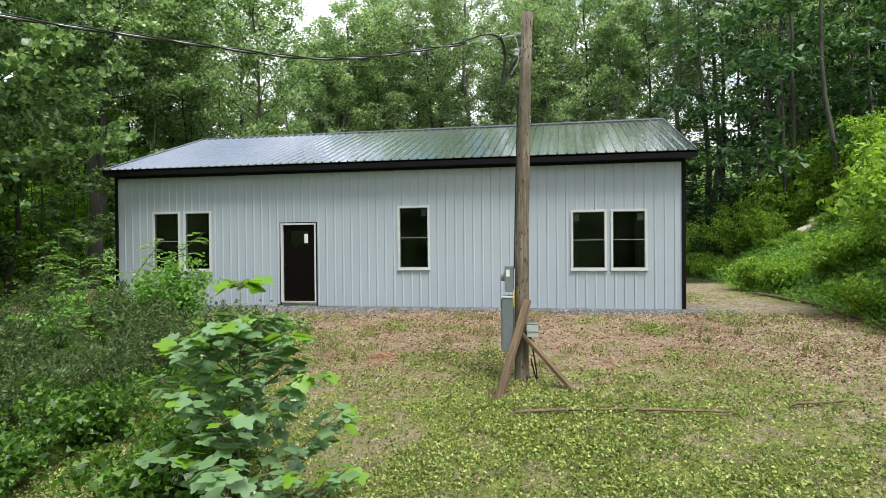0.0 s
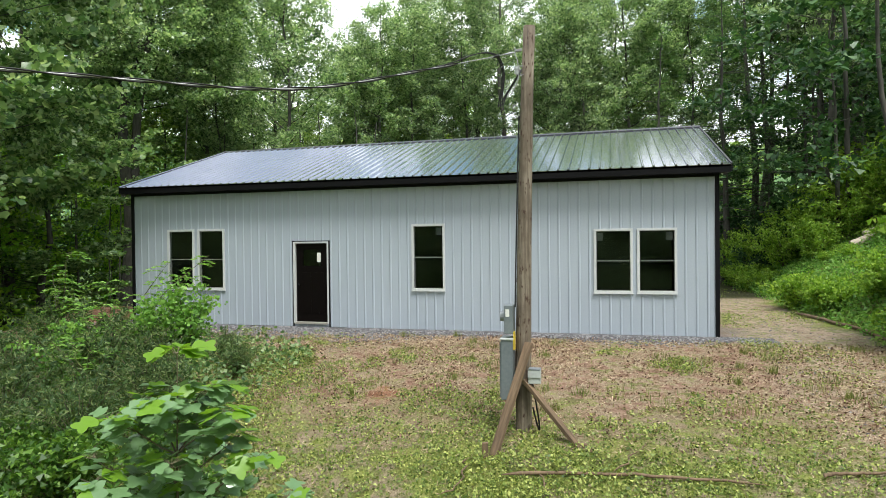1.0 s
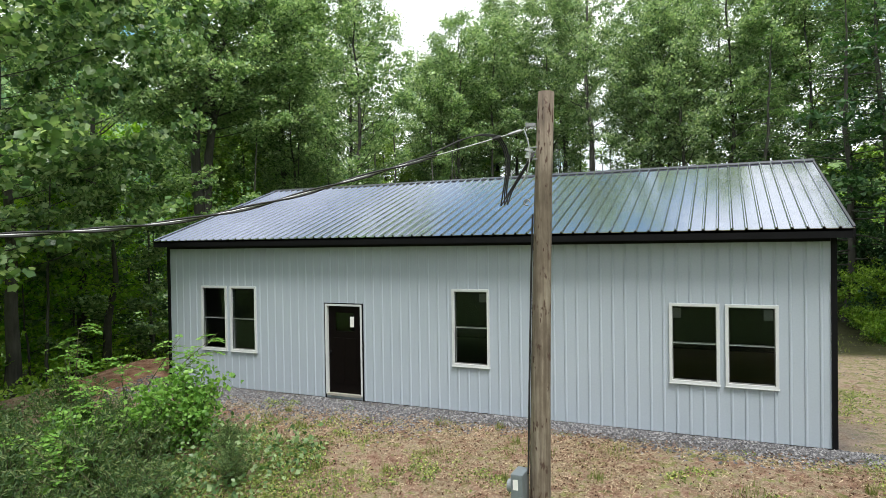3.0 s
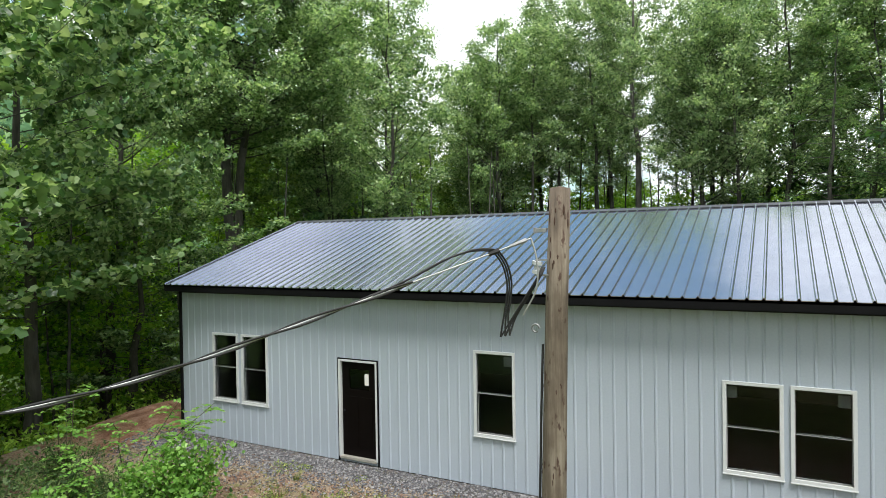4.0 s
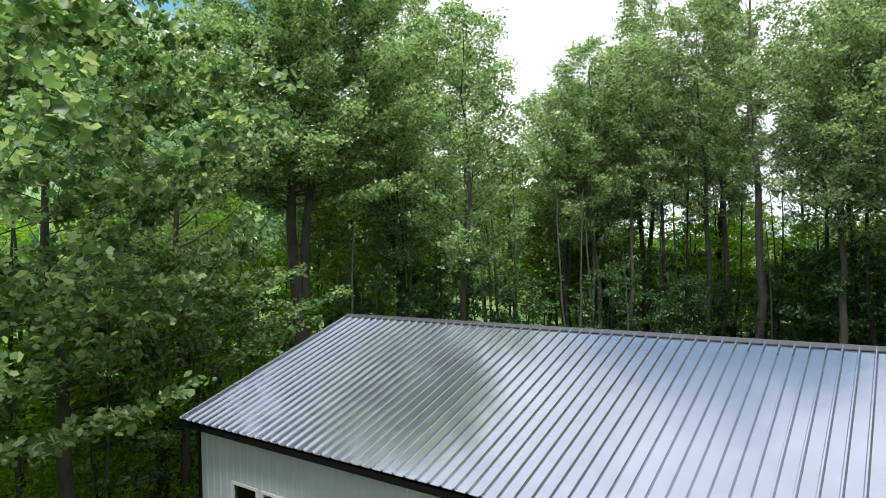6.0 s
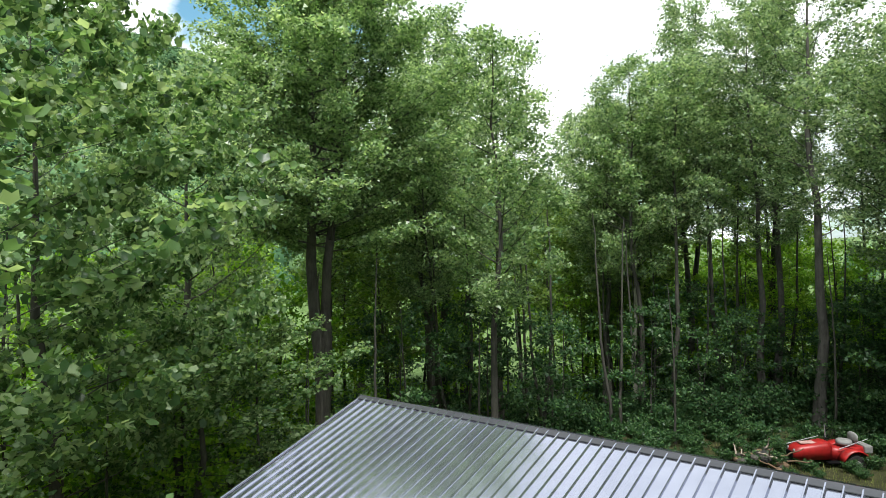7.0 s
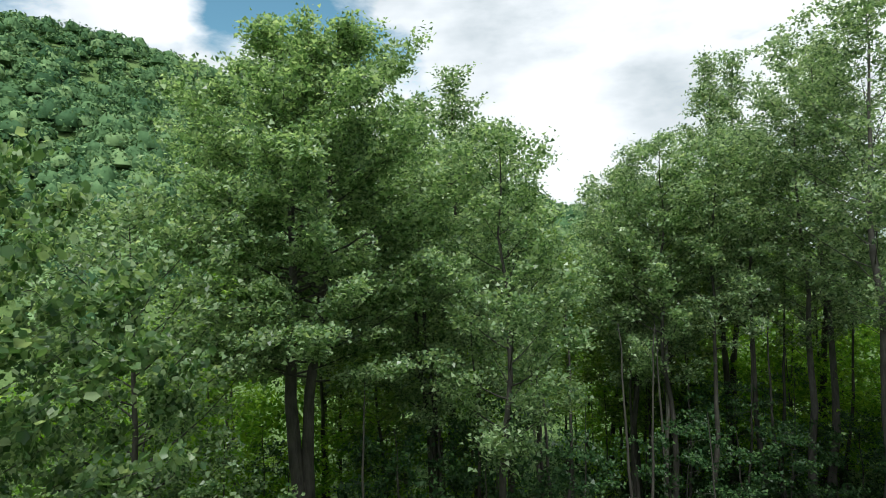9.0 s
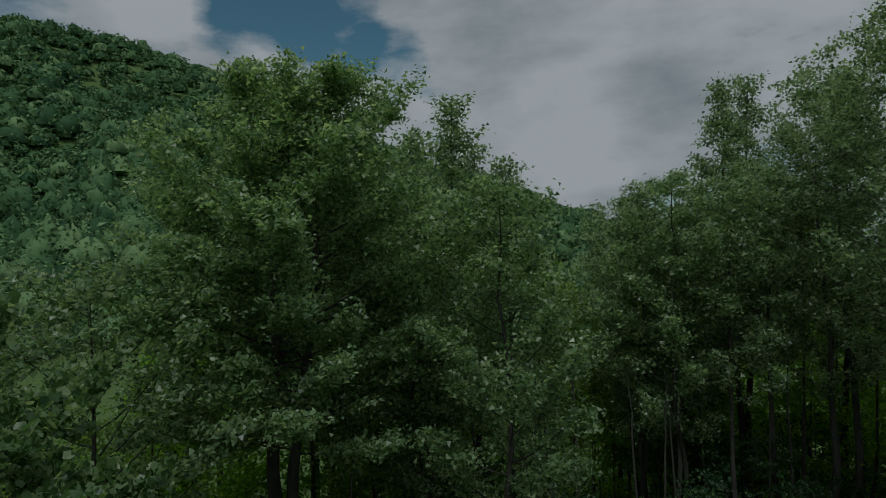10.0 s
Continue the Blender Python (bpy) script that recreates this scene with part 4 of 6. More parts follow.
# ---- trees ----
def grow(height, radius, bare, spread, limbs, rng, lean=(0, 0), profile=None, twigs=12, per_twig=40, rise=0.35, fork=None, scatter=0.18, twig_len=1.15, thin=1.0, flat_twigs=0.42):
    """Trunk and limb lines, and the places of leaves, of one tree standing at the origin."""
    n = 12
    s = np.linspace(0, 1, n)
    wob = np.cumsum(rng.normal(0, height * 0.006, (n, 2)), 0)
    wob -= wob[0]
    trunk = np.stack([lean[0] * s + wob[:, 0], lean[1] * s + wob[:, 1], height * 0.97 * s - 0.3 * (s == 0)], 1)
    rad = radius * (1 - 0.93 * s ** 0.85)
    rad[0] *= 1.35
    lines, spots = [(trunk, rad)], []
    if fork is not None:
        b = trunk.copy()
        k = n // 5
        side = fork
        off = np.clip(s - s[k], 0, 1) * height * 0.10
        b[:, 0] += off * math.cos(side)
        b[:, 1] += off * math.sin(side)
        lines.append((b[k - 1:], rad[k - 1:] * 0.88))
    profile = profile or (lambda q: math.sin(math.pi * min(0.97, 0.12 + 0.86 * q)) ** 0.7)
    for i in range(limbs):
        q = (i + rng.uniform(0, 1)) / limbs
        z = height * (bare + (0.97 - bare) * q)
        src = lines[rng.integers(2)][0] if fork is not None else trunk
        base = np.array([np.interp(z, src[:, 2], src[:, k]) for k in range(3)])
        az = i * 2.399 + rng.uniform(-0.5, 0.5)
        length = spread * profile(q) * rng.uniform(0.65, 1.12)
        tip_rise = length * (rise + 0.35 * q + rng.uniform(-0.15, 0.15))
        m = 7
        u = np.linspace(0, 1, m)
        limb = np.stack([base[0] + math.cos(az) * length * u, base[1] + math.sin(az) * length * u, base[2] + tip_rise * u ** 1.3], 1)
        limb += np.cumsum(rng.normal(0, 0.045 * length / 3, (m, 3)), 0) * u[:, None]
        r0 = max(0.014, min(0.36 * radius * (1 - 0.75 * q), 0.022 * length + 0.01) * thin * 0.65)
        lines.append((limb, r0 * (1 - 0.85 * u)))
        k = max(3, int(twigs * (0.35 + 0.65 * length / spread)))
        for _ in range(k):
            t = rng.uniform(0.25, 1.0) ** 0.8
            p = np.array([np.interp(t, u, limb[:, c]) for c in range(3)])
            d = rng.normal(size=3)
            d[2] = d[2] * flat_twigs + 0.10
            d += 0.5 * np.array((math.cos(az), math.sin(az), 0))
            d *= rng.uniform(0.35, 1.0) * twig_len / (np.linalg.norm(d) + 1e-6)
            w = rng.uniform(0.1, 1.0, per_twig)[:, None]
            spots.append(p + d * w + rng.normal(0, scatter, (per_twig, 3)) * np.array((1.15, 1.15, 0.6)))
            if rng.uniform() < 0.08:
                lines.append((np.stack([p, p + d * 0.55, p + d]), np.array((0.012, 0.008, 0.003)) * (1 + radius)))
    return lines, np.concatenate(spots)


def tree(name, at, leaf_mat, bark_mat, label, size=0.18, shape=TRI, sides=8, group="", seed=1, lift=1.0, **spec):
    rng = np.random.default_rng(seed)
    lines, spots = grow(rng=rng, **spec)
    t = thing(name, at, label, "tree", group)
    thick = [ln for ln in lines if max(ln[1]) > 0.05]
    thin = [ln for ln in lines if max(ln[1]) <= 0.05]
    from_mesh("trunk", tubes("trunk", thick, sides), bark_mat, t)
    if thin:
        tagged(from_mesh("twig", tubes("twig", thin, 3), bark_mat, t), kind="stuff")
    sz = size * (0.62 + 0.85 * rng.uniform(0, 1, len(spots)) ** 2)
    from_mesh("crown", leaves("crown", spots, sz, shape, rng, lift), leaf_mat, t)
    return t


def on_ground(x, y, dz=-0.05):
    return (x, y, float(ground_z(x, y)) + dz)


def spot(x, y, turn=0.0, scale=1.0, tall=1.0):
    x, y, z = on_ground(x, y)
    return pose(x, y, z, 0, 0, turn) @ Matrix.Diagonal((scale, scale, scale * tall, 1))


WOODS = "trees round the clearing"
oval = lambda q: max(0.18, math.sin(math.pi * min(0.96, 0.20 + 0.76 * q)) ** 0.8)
cone = lambda q: max(0.12, (1 - q) ** 0.75) * (0.55 + 0.45 * min(1, q * 4))
peak = lambda q: max(0.15, math.sin(math.pi * min(1, 0.26 + 0.70 * q)) ** 0.8)
flat = lambda q: 0.75 + 0.25 * math.sin(math.pi * q) - 0.35 * max(0, q - 0.7) / 0.3

tall_tree = tree("tree", on_ground(-13.7, 22.5), M_LEAF, M_BARK, "tall narrow broadleaf tree with a dark trunk in the woods", seed=11, group=WOODS,
                 height=22.0, radius=0.24, bare=0.34, spread=3.0, limbs=38, twigs=15, per_twig=46, profile=cone, rise=0.85, size=0.185, scatter=0.20, twig_len=1.0)
broad_tree = tree("tree", on_ground(0.46, 29.6), M_LEAF, M_BARK_MID, "tall broadleaf tree with a thick pale grey trunk", seed=12, group=WOODS,
                  height=25, radius=0.29, bare=0.37, spread=5.2, limbs=42, twigs=18, per_twig=46, profile=oval, rise=0.8, size=0.185, scatter=0.20, twig_len=1.0, thin=0.6)
pale_tree = tree("tree", on_ground(-8.5, 28.9), M_LEAF, M_BARK_PALE, "slender pale-barked tree with a high leafy crown", seed=23, group=WOODS,
                 height=18, radius=0.17, bare=0.48, spread=2.7, limbs=28, twigs=13, per_twig=40, profile=oval, rise=0.8, size=0.185, scatter=0.20, twig_len=1.0)
slim_tree = tree("tree", on_ground(-6.0, 27.5), M_LEAF, M_BARK, "slender dark-barked tree with a high leafy crown", seed=13, group=WOODS,
                 height=19, radius=0.17, bare=0.48, spread=2.7, limbs=30, twigs=13, per_twig=44, profile=oval, rise=0.8, size=0.185, scatter=0.20, twig_len=1.0)
bushy_tree = tree("tree", on_ground(-9.1, 16.2), M_LEAF_CROWN, M_BARK, "leafy woodland tree with low spreading limbs", seed=14, group=WOODS,
                  height=19.4, radius=0.20, bare=0.35, spread=3.3, limbs=34, twigs=16, per_twig=49, profile=oval, rise=0.7, size=0.185, scatter=0.20, twig_len=1.0)
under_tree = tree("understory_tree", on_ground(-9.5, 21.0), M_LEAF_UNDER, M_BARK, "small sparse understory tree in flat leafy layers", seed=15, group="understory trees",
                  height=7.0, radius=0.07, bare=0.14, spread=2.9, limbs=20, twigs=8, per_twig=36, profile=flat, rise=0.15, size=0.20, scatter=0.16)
big_tree = tree("tree", on_ground(-15.5, 11.3), M_LEAF_CROWN, M_BARK, "large forked tree with a wide dense crown", seed=16, group=WOODS, sides=10,
                height=24.8, radius=0.42, bare=0.46, spread=5.4, limbs=122, twigs=24, per_twig=60, profile=peak, rise=0.35, size=0.185, scatter=0.20, twig_len=1.0, fork=0.9, thin=0.7)
near_tree = tree("broadleaf_tree", on_ground(-7.5, -4.2), M_LEAF_NEAR, M_BARK, "broad-leaved tree reaching over the yard with large lobed leaves", seed=17, sides=10,
                 height=14.5, radius=0.30, bare=0.22, spread=7.2, limbs=60, twigs=18, per_twig=34, profile=flat, rise=0.20, size=0.20, shape=LOBED, scatter=0.15, twig_len=0.85, thin=0.4)
side_tree = tree("tree", on_ground(-15.5, 5.0), M_LEAF, M_BARK, "woodland tree with a bare straight dark trunk", seed=18, group=WOODS,
                 height=18, radius=0.24, bare=0.38, spread=4.6, limbs=38, twigs=16, per_twig=44, profile=oval, rise=0.7, size=0.185, scatter=0.20, twig_len=1.0)

PLANTED = [
    # template, x, y, turn, scale, tall
    (tall_tree, -18.7, 23.5, 80, 1.25, 0.95), (bushy_tree, -15.6, 18.5, 180, 1.1, 0.96), (tall_tree, -7.25, 34.9, 200, 1.0, 1.15), (tall_tree, -19.5, 27.0, 140, 1.1, 1.0),
    (tall_tree, -3.5, 38.0, 20, 1.05, 1.1), (tall_tree, 4.5, 36.0, 310, 1.1, 1.1), (tall_tree, -24, 19, 33, 1.0, 1.0),
    (broad_tree, -2.8, 33.0, 130, 0.86, 1.0), (broad_tree, 8.0, 33.5, 250, 0.9, 1.0), (broad_tree, 16.5, 25.5, 60, 0.9, 0.9),
    (broad_tree, 20.0, 20.5, 190, 0.95, 1.0), (tall_tree, 23.5, 16.5, 190, 1.0, 1.0), (side_tree, 18.0, 15.5, 100, 0.8, 0.9),
    (slim_tree, -4.6, 31.5, 150, 1.05, 1.0), (slim_tree, -11.0, 31.0, 260, 1.0, 1.0),
    (slim_tree, 3.6, 31.5, 80, 1.0, 1.0), (slim_tree, 5.9, 29.0, 200, 1.0, 0.9), (slim_tree, -14.5, 18.0, 300, 0.95, 0.9),
    (slim_tree, 10.5, 28.5, 10, 1.0, 1.0), (slim_tree, -7.7, 46.5, 90, 1.1, 1.0), (slim_tree, 1.5, 44.0, 170, 1.1, 1.0),
    (slim_tree, -15.5, 36.0, 20, 1.1, 1.0), (slim_tree, -20.5, 16.0, 75, 1.0, 0.95), (slim_tree, 16.5, 24.0, 44, 1.1, 1.0),
    (bushy_tree, -7.4, 26.8, 220, 0.95, 1.05), (tall_tree, -10.6, 29.0, 100, 0.95, 1.0),
    (bushy_tree, 12.6, 26.0, 330, 0.95, 1.0), (bushy_tree, 19.5, 20.0, 60, 1.0, 1.0), (bushy_tree, -27, 12, 20, 0.8, 0.8),
]
hemlock = tree("hemlock", on_ground(13.2, 18.5), M_LEAF_HEMLOCK, M_BARK, "dark hemlock with drooping flat feathery sprays", seed=27, group="hemlocks behind the house", sides=7,
               height=15, radius=0.20, bare=0.10, spread=4.2, limbs=64, twigs=11, per_twig=20, profile=cone, rise=-0.12, size=0.15, shape=LANCE, scatter=0.12, twig_len=1.0, lift=2.2, flat_twigs=0.12)
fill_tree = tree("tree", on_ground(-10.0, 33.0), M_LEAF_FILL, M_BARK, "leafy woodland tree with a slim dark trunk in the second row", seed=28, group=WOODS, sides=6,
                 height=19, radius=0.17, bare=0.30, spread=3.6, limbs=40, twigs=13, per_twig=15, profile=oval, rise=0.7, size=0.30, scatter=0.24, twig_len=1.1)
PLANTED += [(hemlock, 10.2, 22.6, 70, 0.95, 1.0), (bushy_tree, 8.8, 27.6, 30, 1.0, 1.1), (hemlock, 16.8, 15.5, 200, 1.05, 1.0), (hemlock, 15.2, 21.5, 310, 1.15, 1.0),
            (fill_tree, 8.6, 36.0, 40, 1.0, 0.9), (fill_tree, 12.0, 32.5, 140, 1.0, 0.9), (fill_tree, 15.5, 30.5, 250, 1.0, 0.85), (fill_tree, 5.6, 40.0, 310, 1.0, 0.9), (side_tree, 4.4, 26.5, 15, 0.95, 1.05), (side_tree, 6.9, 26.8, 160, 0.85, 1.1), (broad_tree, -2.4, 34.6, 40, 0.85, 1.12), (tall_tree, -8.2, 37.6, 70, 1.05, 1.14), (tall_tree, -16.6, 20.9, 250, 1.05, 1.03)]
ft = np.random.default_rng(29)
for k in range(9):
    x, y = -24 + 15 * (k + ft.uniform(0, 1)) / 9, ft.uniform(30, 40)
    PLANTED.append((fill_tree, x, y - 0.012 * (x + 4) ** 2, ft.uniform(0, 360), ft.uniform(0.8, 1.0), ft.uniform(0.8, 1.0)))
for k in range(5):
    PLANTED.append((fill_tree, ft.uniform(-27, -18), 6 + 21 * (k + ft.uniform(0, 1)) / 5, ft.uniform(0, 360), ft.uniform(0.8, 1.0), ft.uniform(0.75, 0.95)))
for src, x, y, turn, sc, tall in PLANTED:
    copy_thing(src, spot(x, y, turn, sc, tall))

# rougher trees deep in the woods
# deep trees take the lowered leaf tone in place of real shade
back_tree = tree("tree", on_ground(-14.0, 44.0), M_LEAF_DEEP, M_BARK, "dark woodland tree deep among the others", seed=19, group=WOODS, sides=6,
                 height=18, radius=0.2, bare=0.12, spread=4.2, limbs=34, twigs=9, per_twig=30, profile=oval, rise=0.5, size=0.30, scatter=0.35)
# lighter version of back_tree; brightness behind the woods is in its leaf colour
light_tree = tree("tree", on_ground(-6.0, 47.0), M_LEAF_BRIGHT, M_BARK, "tree with brightened green leaves at the far edge of the woods", seed=26, group=WOODS, sides=6,
                  height=18, radius=0.2, bare=0.12, spread=4.2, limbs=34, twigs=9, per_twig=24, profile=oval, rise=0.5, size=0.36, scatter=0.35)
kr = np.random.default_rng(20)
for k in range(12):
    x = -34 + 60 * (k + kr.uniform(0, 1)) / 12
    y = kr.uniform(40, 62) - 0.25 * abs(x)
    copy_thing(light_tree, spot(x, y, kr.uniform(0, 360), kr.uniform(0.6, 0.8), kr.uniform(0.7, 0.9)))

# copies south of the yard are unseen, added only to darken reflections
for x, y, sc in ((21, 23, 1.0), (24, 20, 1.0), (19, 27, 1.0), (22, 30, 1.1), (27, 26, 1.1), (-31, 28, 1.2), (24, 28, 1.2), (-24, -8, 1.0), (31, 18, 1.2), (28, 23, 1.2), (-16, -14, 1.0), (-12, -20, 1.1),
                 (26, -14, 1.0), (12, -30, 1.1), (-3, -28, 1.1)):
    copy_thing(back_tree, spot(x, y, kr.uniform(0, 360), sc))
for x, y, sc in ((-30, 17, 0.8), (-28, 25, 0.8), (-22, 29, 0.8), (-36, 20, 0.9)):
    copy_thing(light_tree, spot(x, y, kr.uniform(0, 360), sc))
copy_thing(near_tree, spot(-11.6, 0.0, 130, 0.8, 1.4))
copy_thing(near_tree, spot(-13.0, 4.2, 250, 0.75, 0.85))

UNDER = [(-14.6, 15.5), (-11.5, 18.5), (2.2, 33.0), (-17.0, 24.0), (-9.0, 33.5), (-19.8, 10.0), 
         (9.4, 24.8), (12.4, 22.5), (15.5, 19.0), (-22.5, 15.0), (-5.5, 38.0), (5.0, 28.6), (-21.0, 22.0), (-1.0, 35.0)]
ur = np.random.default_rng(21)
for x, y in UNDER:
    copy_thing(under_tree, spot(x, y, ur.uniform(0, 360), ur.uniform(0.8, 1.25), ur.uniform(0.85, 1.15)))

for k in range(9):
    copy_thing(under_tree, spot(ur.uniform(16, 27), ur.uniform(10, 28), ur.uniform(0, 360), ur.uniform(1.0, 1.5)))

# yellow-green understory; light through the wood edge is put into the leaf colour
sunny_tree = tree("understory_tree", on_ground(-18.2, 6.6), M_LEAF_SUN, M_BARK, "slender understory tree with leaves coloured yellow-green as if lit through", seed=25, group="yellow-green understory trees",
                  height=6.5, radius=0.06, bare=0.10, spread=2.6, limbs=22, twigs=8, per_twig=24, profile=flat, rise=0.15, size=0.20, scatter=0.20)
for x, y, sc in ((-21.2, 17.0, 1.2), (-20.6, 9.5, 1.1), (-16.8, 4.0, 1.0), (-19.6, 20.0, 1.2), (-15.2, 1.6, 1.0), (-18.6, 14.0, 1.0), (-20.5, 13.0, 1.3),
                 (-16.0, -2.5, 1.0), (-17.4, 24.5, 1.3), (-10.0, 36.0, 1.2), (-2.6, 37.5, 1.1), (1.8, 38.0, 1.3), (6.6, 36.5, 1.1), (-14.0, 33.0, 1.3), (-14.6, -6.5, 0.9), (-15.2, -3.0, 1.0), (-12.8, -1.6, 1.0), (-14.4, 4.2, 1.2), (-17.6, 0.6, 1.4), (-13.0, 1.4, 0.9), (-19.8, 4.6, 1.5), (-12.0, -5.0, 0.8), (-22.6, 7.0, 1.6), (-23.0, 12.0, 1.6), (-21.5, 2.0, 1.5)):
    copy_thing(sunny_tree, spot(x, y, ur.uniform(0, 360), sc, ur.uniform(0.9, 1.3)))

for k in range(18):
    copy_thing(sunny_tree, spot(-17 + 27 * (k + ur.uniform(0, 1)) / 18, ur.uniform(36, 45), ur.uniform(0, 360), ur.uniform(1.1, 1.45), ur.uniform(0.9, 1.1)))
for x, y, sc in ((-3.0, 29.0, 0.8), (2.0, 30.4, 0.9), (-5.4, 30.4, 1.0), (4.2, 32.0, 1.0), (7.4, 30.6, 1.0), (9.6, 31.6, 1.3), (12.6, 28.6, 1.3), (-6.4, 25.6, 0.9)):
    copy_thing(under_tree, spot(x, y, ur.uniform(0, 360), sc))

# thin bare saplings between the larger trunks
sapling = thing("sapling", on_ground(-5.2, 30.2), "thin bare pole-like sapling trunk in the woods", "sapling", "saplings in the woods")
from_mesh("trunk", tubes("trunk", [(wobble((0, 0, -0.2), (0.5, 0.2, 10), 12, 0.05, np.random.default_rng(8)), np.linspace(0.085, 0.02, 12))], 7), M_BARK, sapling)
for k in range(62):
    x, y = ur.uniform(-21, 9), ur.uniform(15, 42)
    if x > -3 and y < 27:
        continue
    copy_thing(sapling, spot(x, y, ur.uniform(0, 360), ur.uniform(0.7, 1.4)))

for k in range(34):
    x, y = ur.uniform(15.5, 27), ur.uniform(7, 28)
    copy_thing(sapling, spot(x, y, ur.uniform(0, 360), ur.uniform(0.9, 1.6)))

for k in range(16):
    x, y = ur.uniform(-20, -9.5), ur.uniform(-3, 14)
    copy_thing(sapling, spot(x, y, ur.uniform(0, 360), ur.uniform(0.7, 1.3)))


# ---- far wooded hills: one sheet of tree crowns ----
fr = np.random.default_rng(31)
cent, size = [], []
while len(cent) < 4000:
    h, d = math.radians(fr.uniform(22, 84)), fr.uniform(110, 385)
    if len(cent) < 600:
        h, d = math.radians(fr.uniform(-75, 6)), fr.uniform(48, 170)
    elif len(cent) < 1800:
        h, d = math.radians(fr.uniform(50, 86)), fr.uniform(125, 230)
    elif fr.uniform() > d / 390:
        continue
    x, y = 5 - math.sin(h) * d, math.cos(h) * d
    r = 2.4 + 3.6 * fr.uniform(0, 1) ** 1.6 * (1.5 if len(cent) < 600 else 0.85)
    cent.append((x, y, float(ground_z(x, y)) + r * fr.uniform(-0.2, 0.7)))
    size.append(r)
cent, size = np.array(cent), np.array(size)
ring, seg = 4, 9
th = np.linspace(0.12, 1.75, ring)
ph = np.arange(seg) * 2 * np.pi / seg
dome = np.stack([np.outer(np.sin(th), np.cos(ph)), np.outer(np.sin(th), np.sin(ph)), np.outer(np.cos(th), np.ones(seg))], -1).reshape(-1, 3)
qi, qj = np.meshgrid(np.arange(ring - 1), np.arange(seg), indexing="ij")
quad = np.stack([qi * seg + qj, (qi + 1) * seg + qj, (qi + 1) * seg + (qj + 1) % seg, qi * seg + (qj + 1) % seg], -1).reshape(-1, 4)
tri = np.concatenate([quad[:, [0, 1, 2]], quad[:, [0, 2, 3]]])
n_far = len(cent)
body = cent[:, None, :] + dome[None] * size[:, None, None] * fr.uniform(0.45, 0.85, (n_far, len(dome), 1)) * np.array((1, 1, 1.1))
per = 76
d = fr.normal(size=(n_far, per, 3))
d /= np.linalg.norm(d, axis=2)[..., None]
d[..., 2] = np.abs(d[..., 2]) * 1.1 - 0.2
lump = 1 + 0.16 * np.sin(d[..., :1] * 5 + cent[:, None, :1]) * np.sin(d[..., 1:2] * 6 + cent[:, None, 1:2])
pos = cent[:, None, :] + d * size[:, None, None] * lump * fr.uniform(0.70, 1.06, (n_far, per, 1))
tuft = leaves("tufts", pos.reshape(-1, 3), np.repeat(np.clip(np.hypot(cent[:, 0] - 5, cent[:, 1]) * 0.0062, 0.5, 1.4), per) * fr.uniform(0.6, 1.4, n_far * per), TRI, fr, 0.3, d.reshape(-1, 3) * 0.5)
tv = np.empty(len(tuft.vertices) * 3, np.float32)
tuft.vertices.foreach_get("co", tv)
bpy.data.meshes.remove(tuft)
tv = tv.reshape(-1, 3)
bf = (tri[None] + (np.arange(n_far) * len(dome))[:, None, None]).reshape(-1, 3)
far_woods = from_mesh("far_woods", grid_mesh("far_woods", np.concatenate([body.reshape(-1, 3), tv]), np.concatenate([bf, np.arange(len(tv)).reshape(-1, 3) + body.shape[0] * body.shape[1]])), M_FARWOOD)
far_woods.data.polygons.foreach_set("use_smooth", np.arange(len(far_woods.data.polygons)) < len(bf))
tagged(far_woods, "distant wooded hillside of rounded green crowns", "woods", kind="stuff")


# ---- shrubs, weeds, young plants ----
def shrub(name, at, mat, label, category, seed, height, spread, stems, per_stem, size, shape=KITE, group="", scatter=0.10, stem_mat=None, lift=0.6, droop=0.25):
    rng = np.random.default_rng(seed)
    t = thing(name, at, label, category, group)
    lines, spots = [], []
    for i in range(stems):
        a, l = rng.uniform(0, 6.28), rng.uniform(0.55, 1.0)
        r = spread * rng.uniform(0.15, 1.0)
        u = np.linspace(0, 1, 5)
        p = np.stack([math.cos(a) * r * u ** 1.2, math.sin(a) * r * u ** 1.2, height * l * (u - droop * u ** 3)], 1)
        p += np.cumsum(rng.normal(0, 0.02 * height, (5, 3)), 0) * u[:, None]
        lines.append((p, (0.006 + 0.006 * height) * (1.05 - u)))
        w = rng.uniform(0.18, 1.0, per_stem)
        q = np.stack([np.interp(w, u, p[:, c]) for c in range(3)], 1)
        side = rng.normal(0, 1, (per_stem, 3)) * np.array((1, 1, 0.45))
        spots.append(q + side * scatter * (0.5 + 0.8 * (1 - w[:, None])))
    tagged(from_mesh("stem", tubes("stem", lines, 3), stem_mat or M_STEM, t), kind="stuff")
    spots = np.concatenate(spots)
    from_mesh("foliage", leaves("foliage", spots, size * rng.uniform(0.6, 1.3, len(spots)), shape, rng, lift), mat, t)
    return t


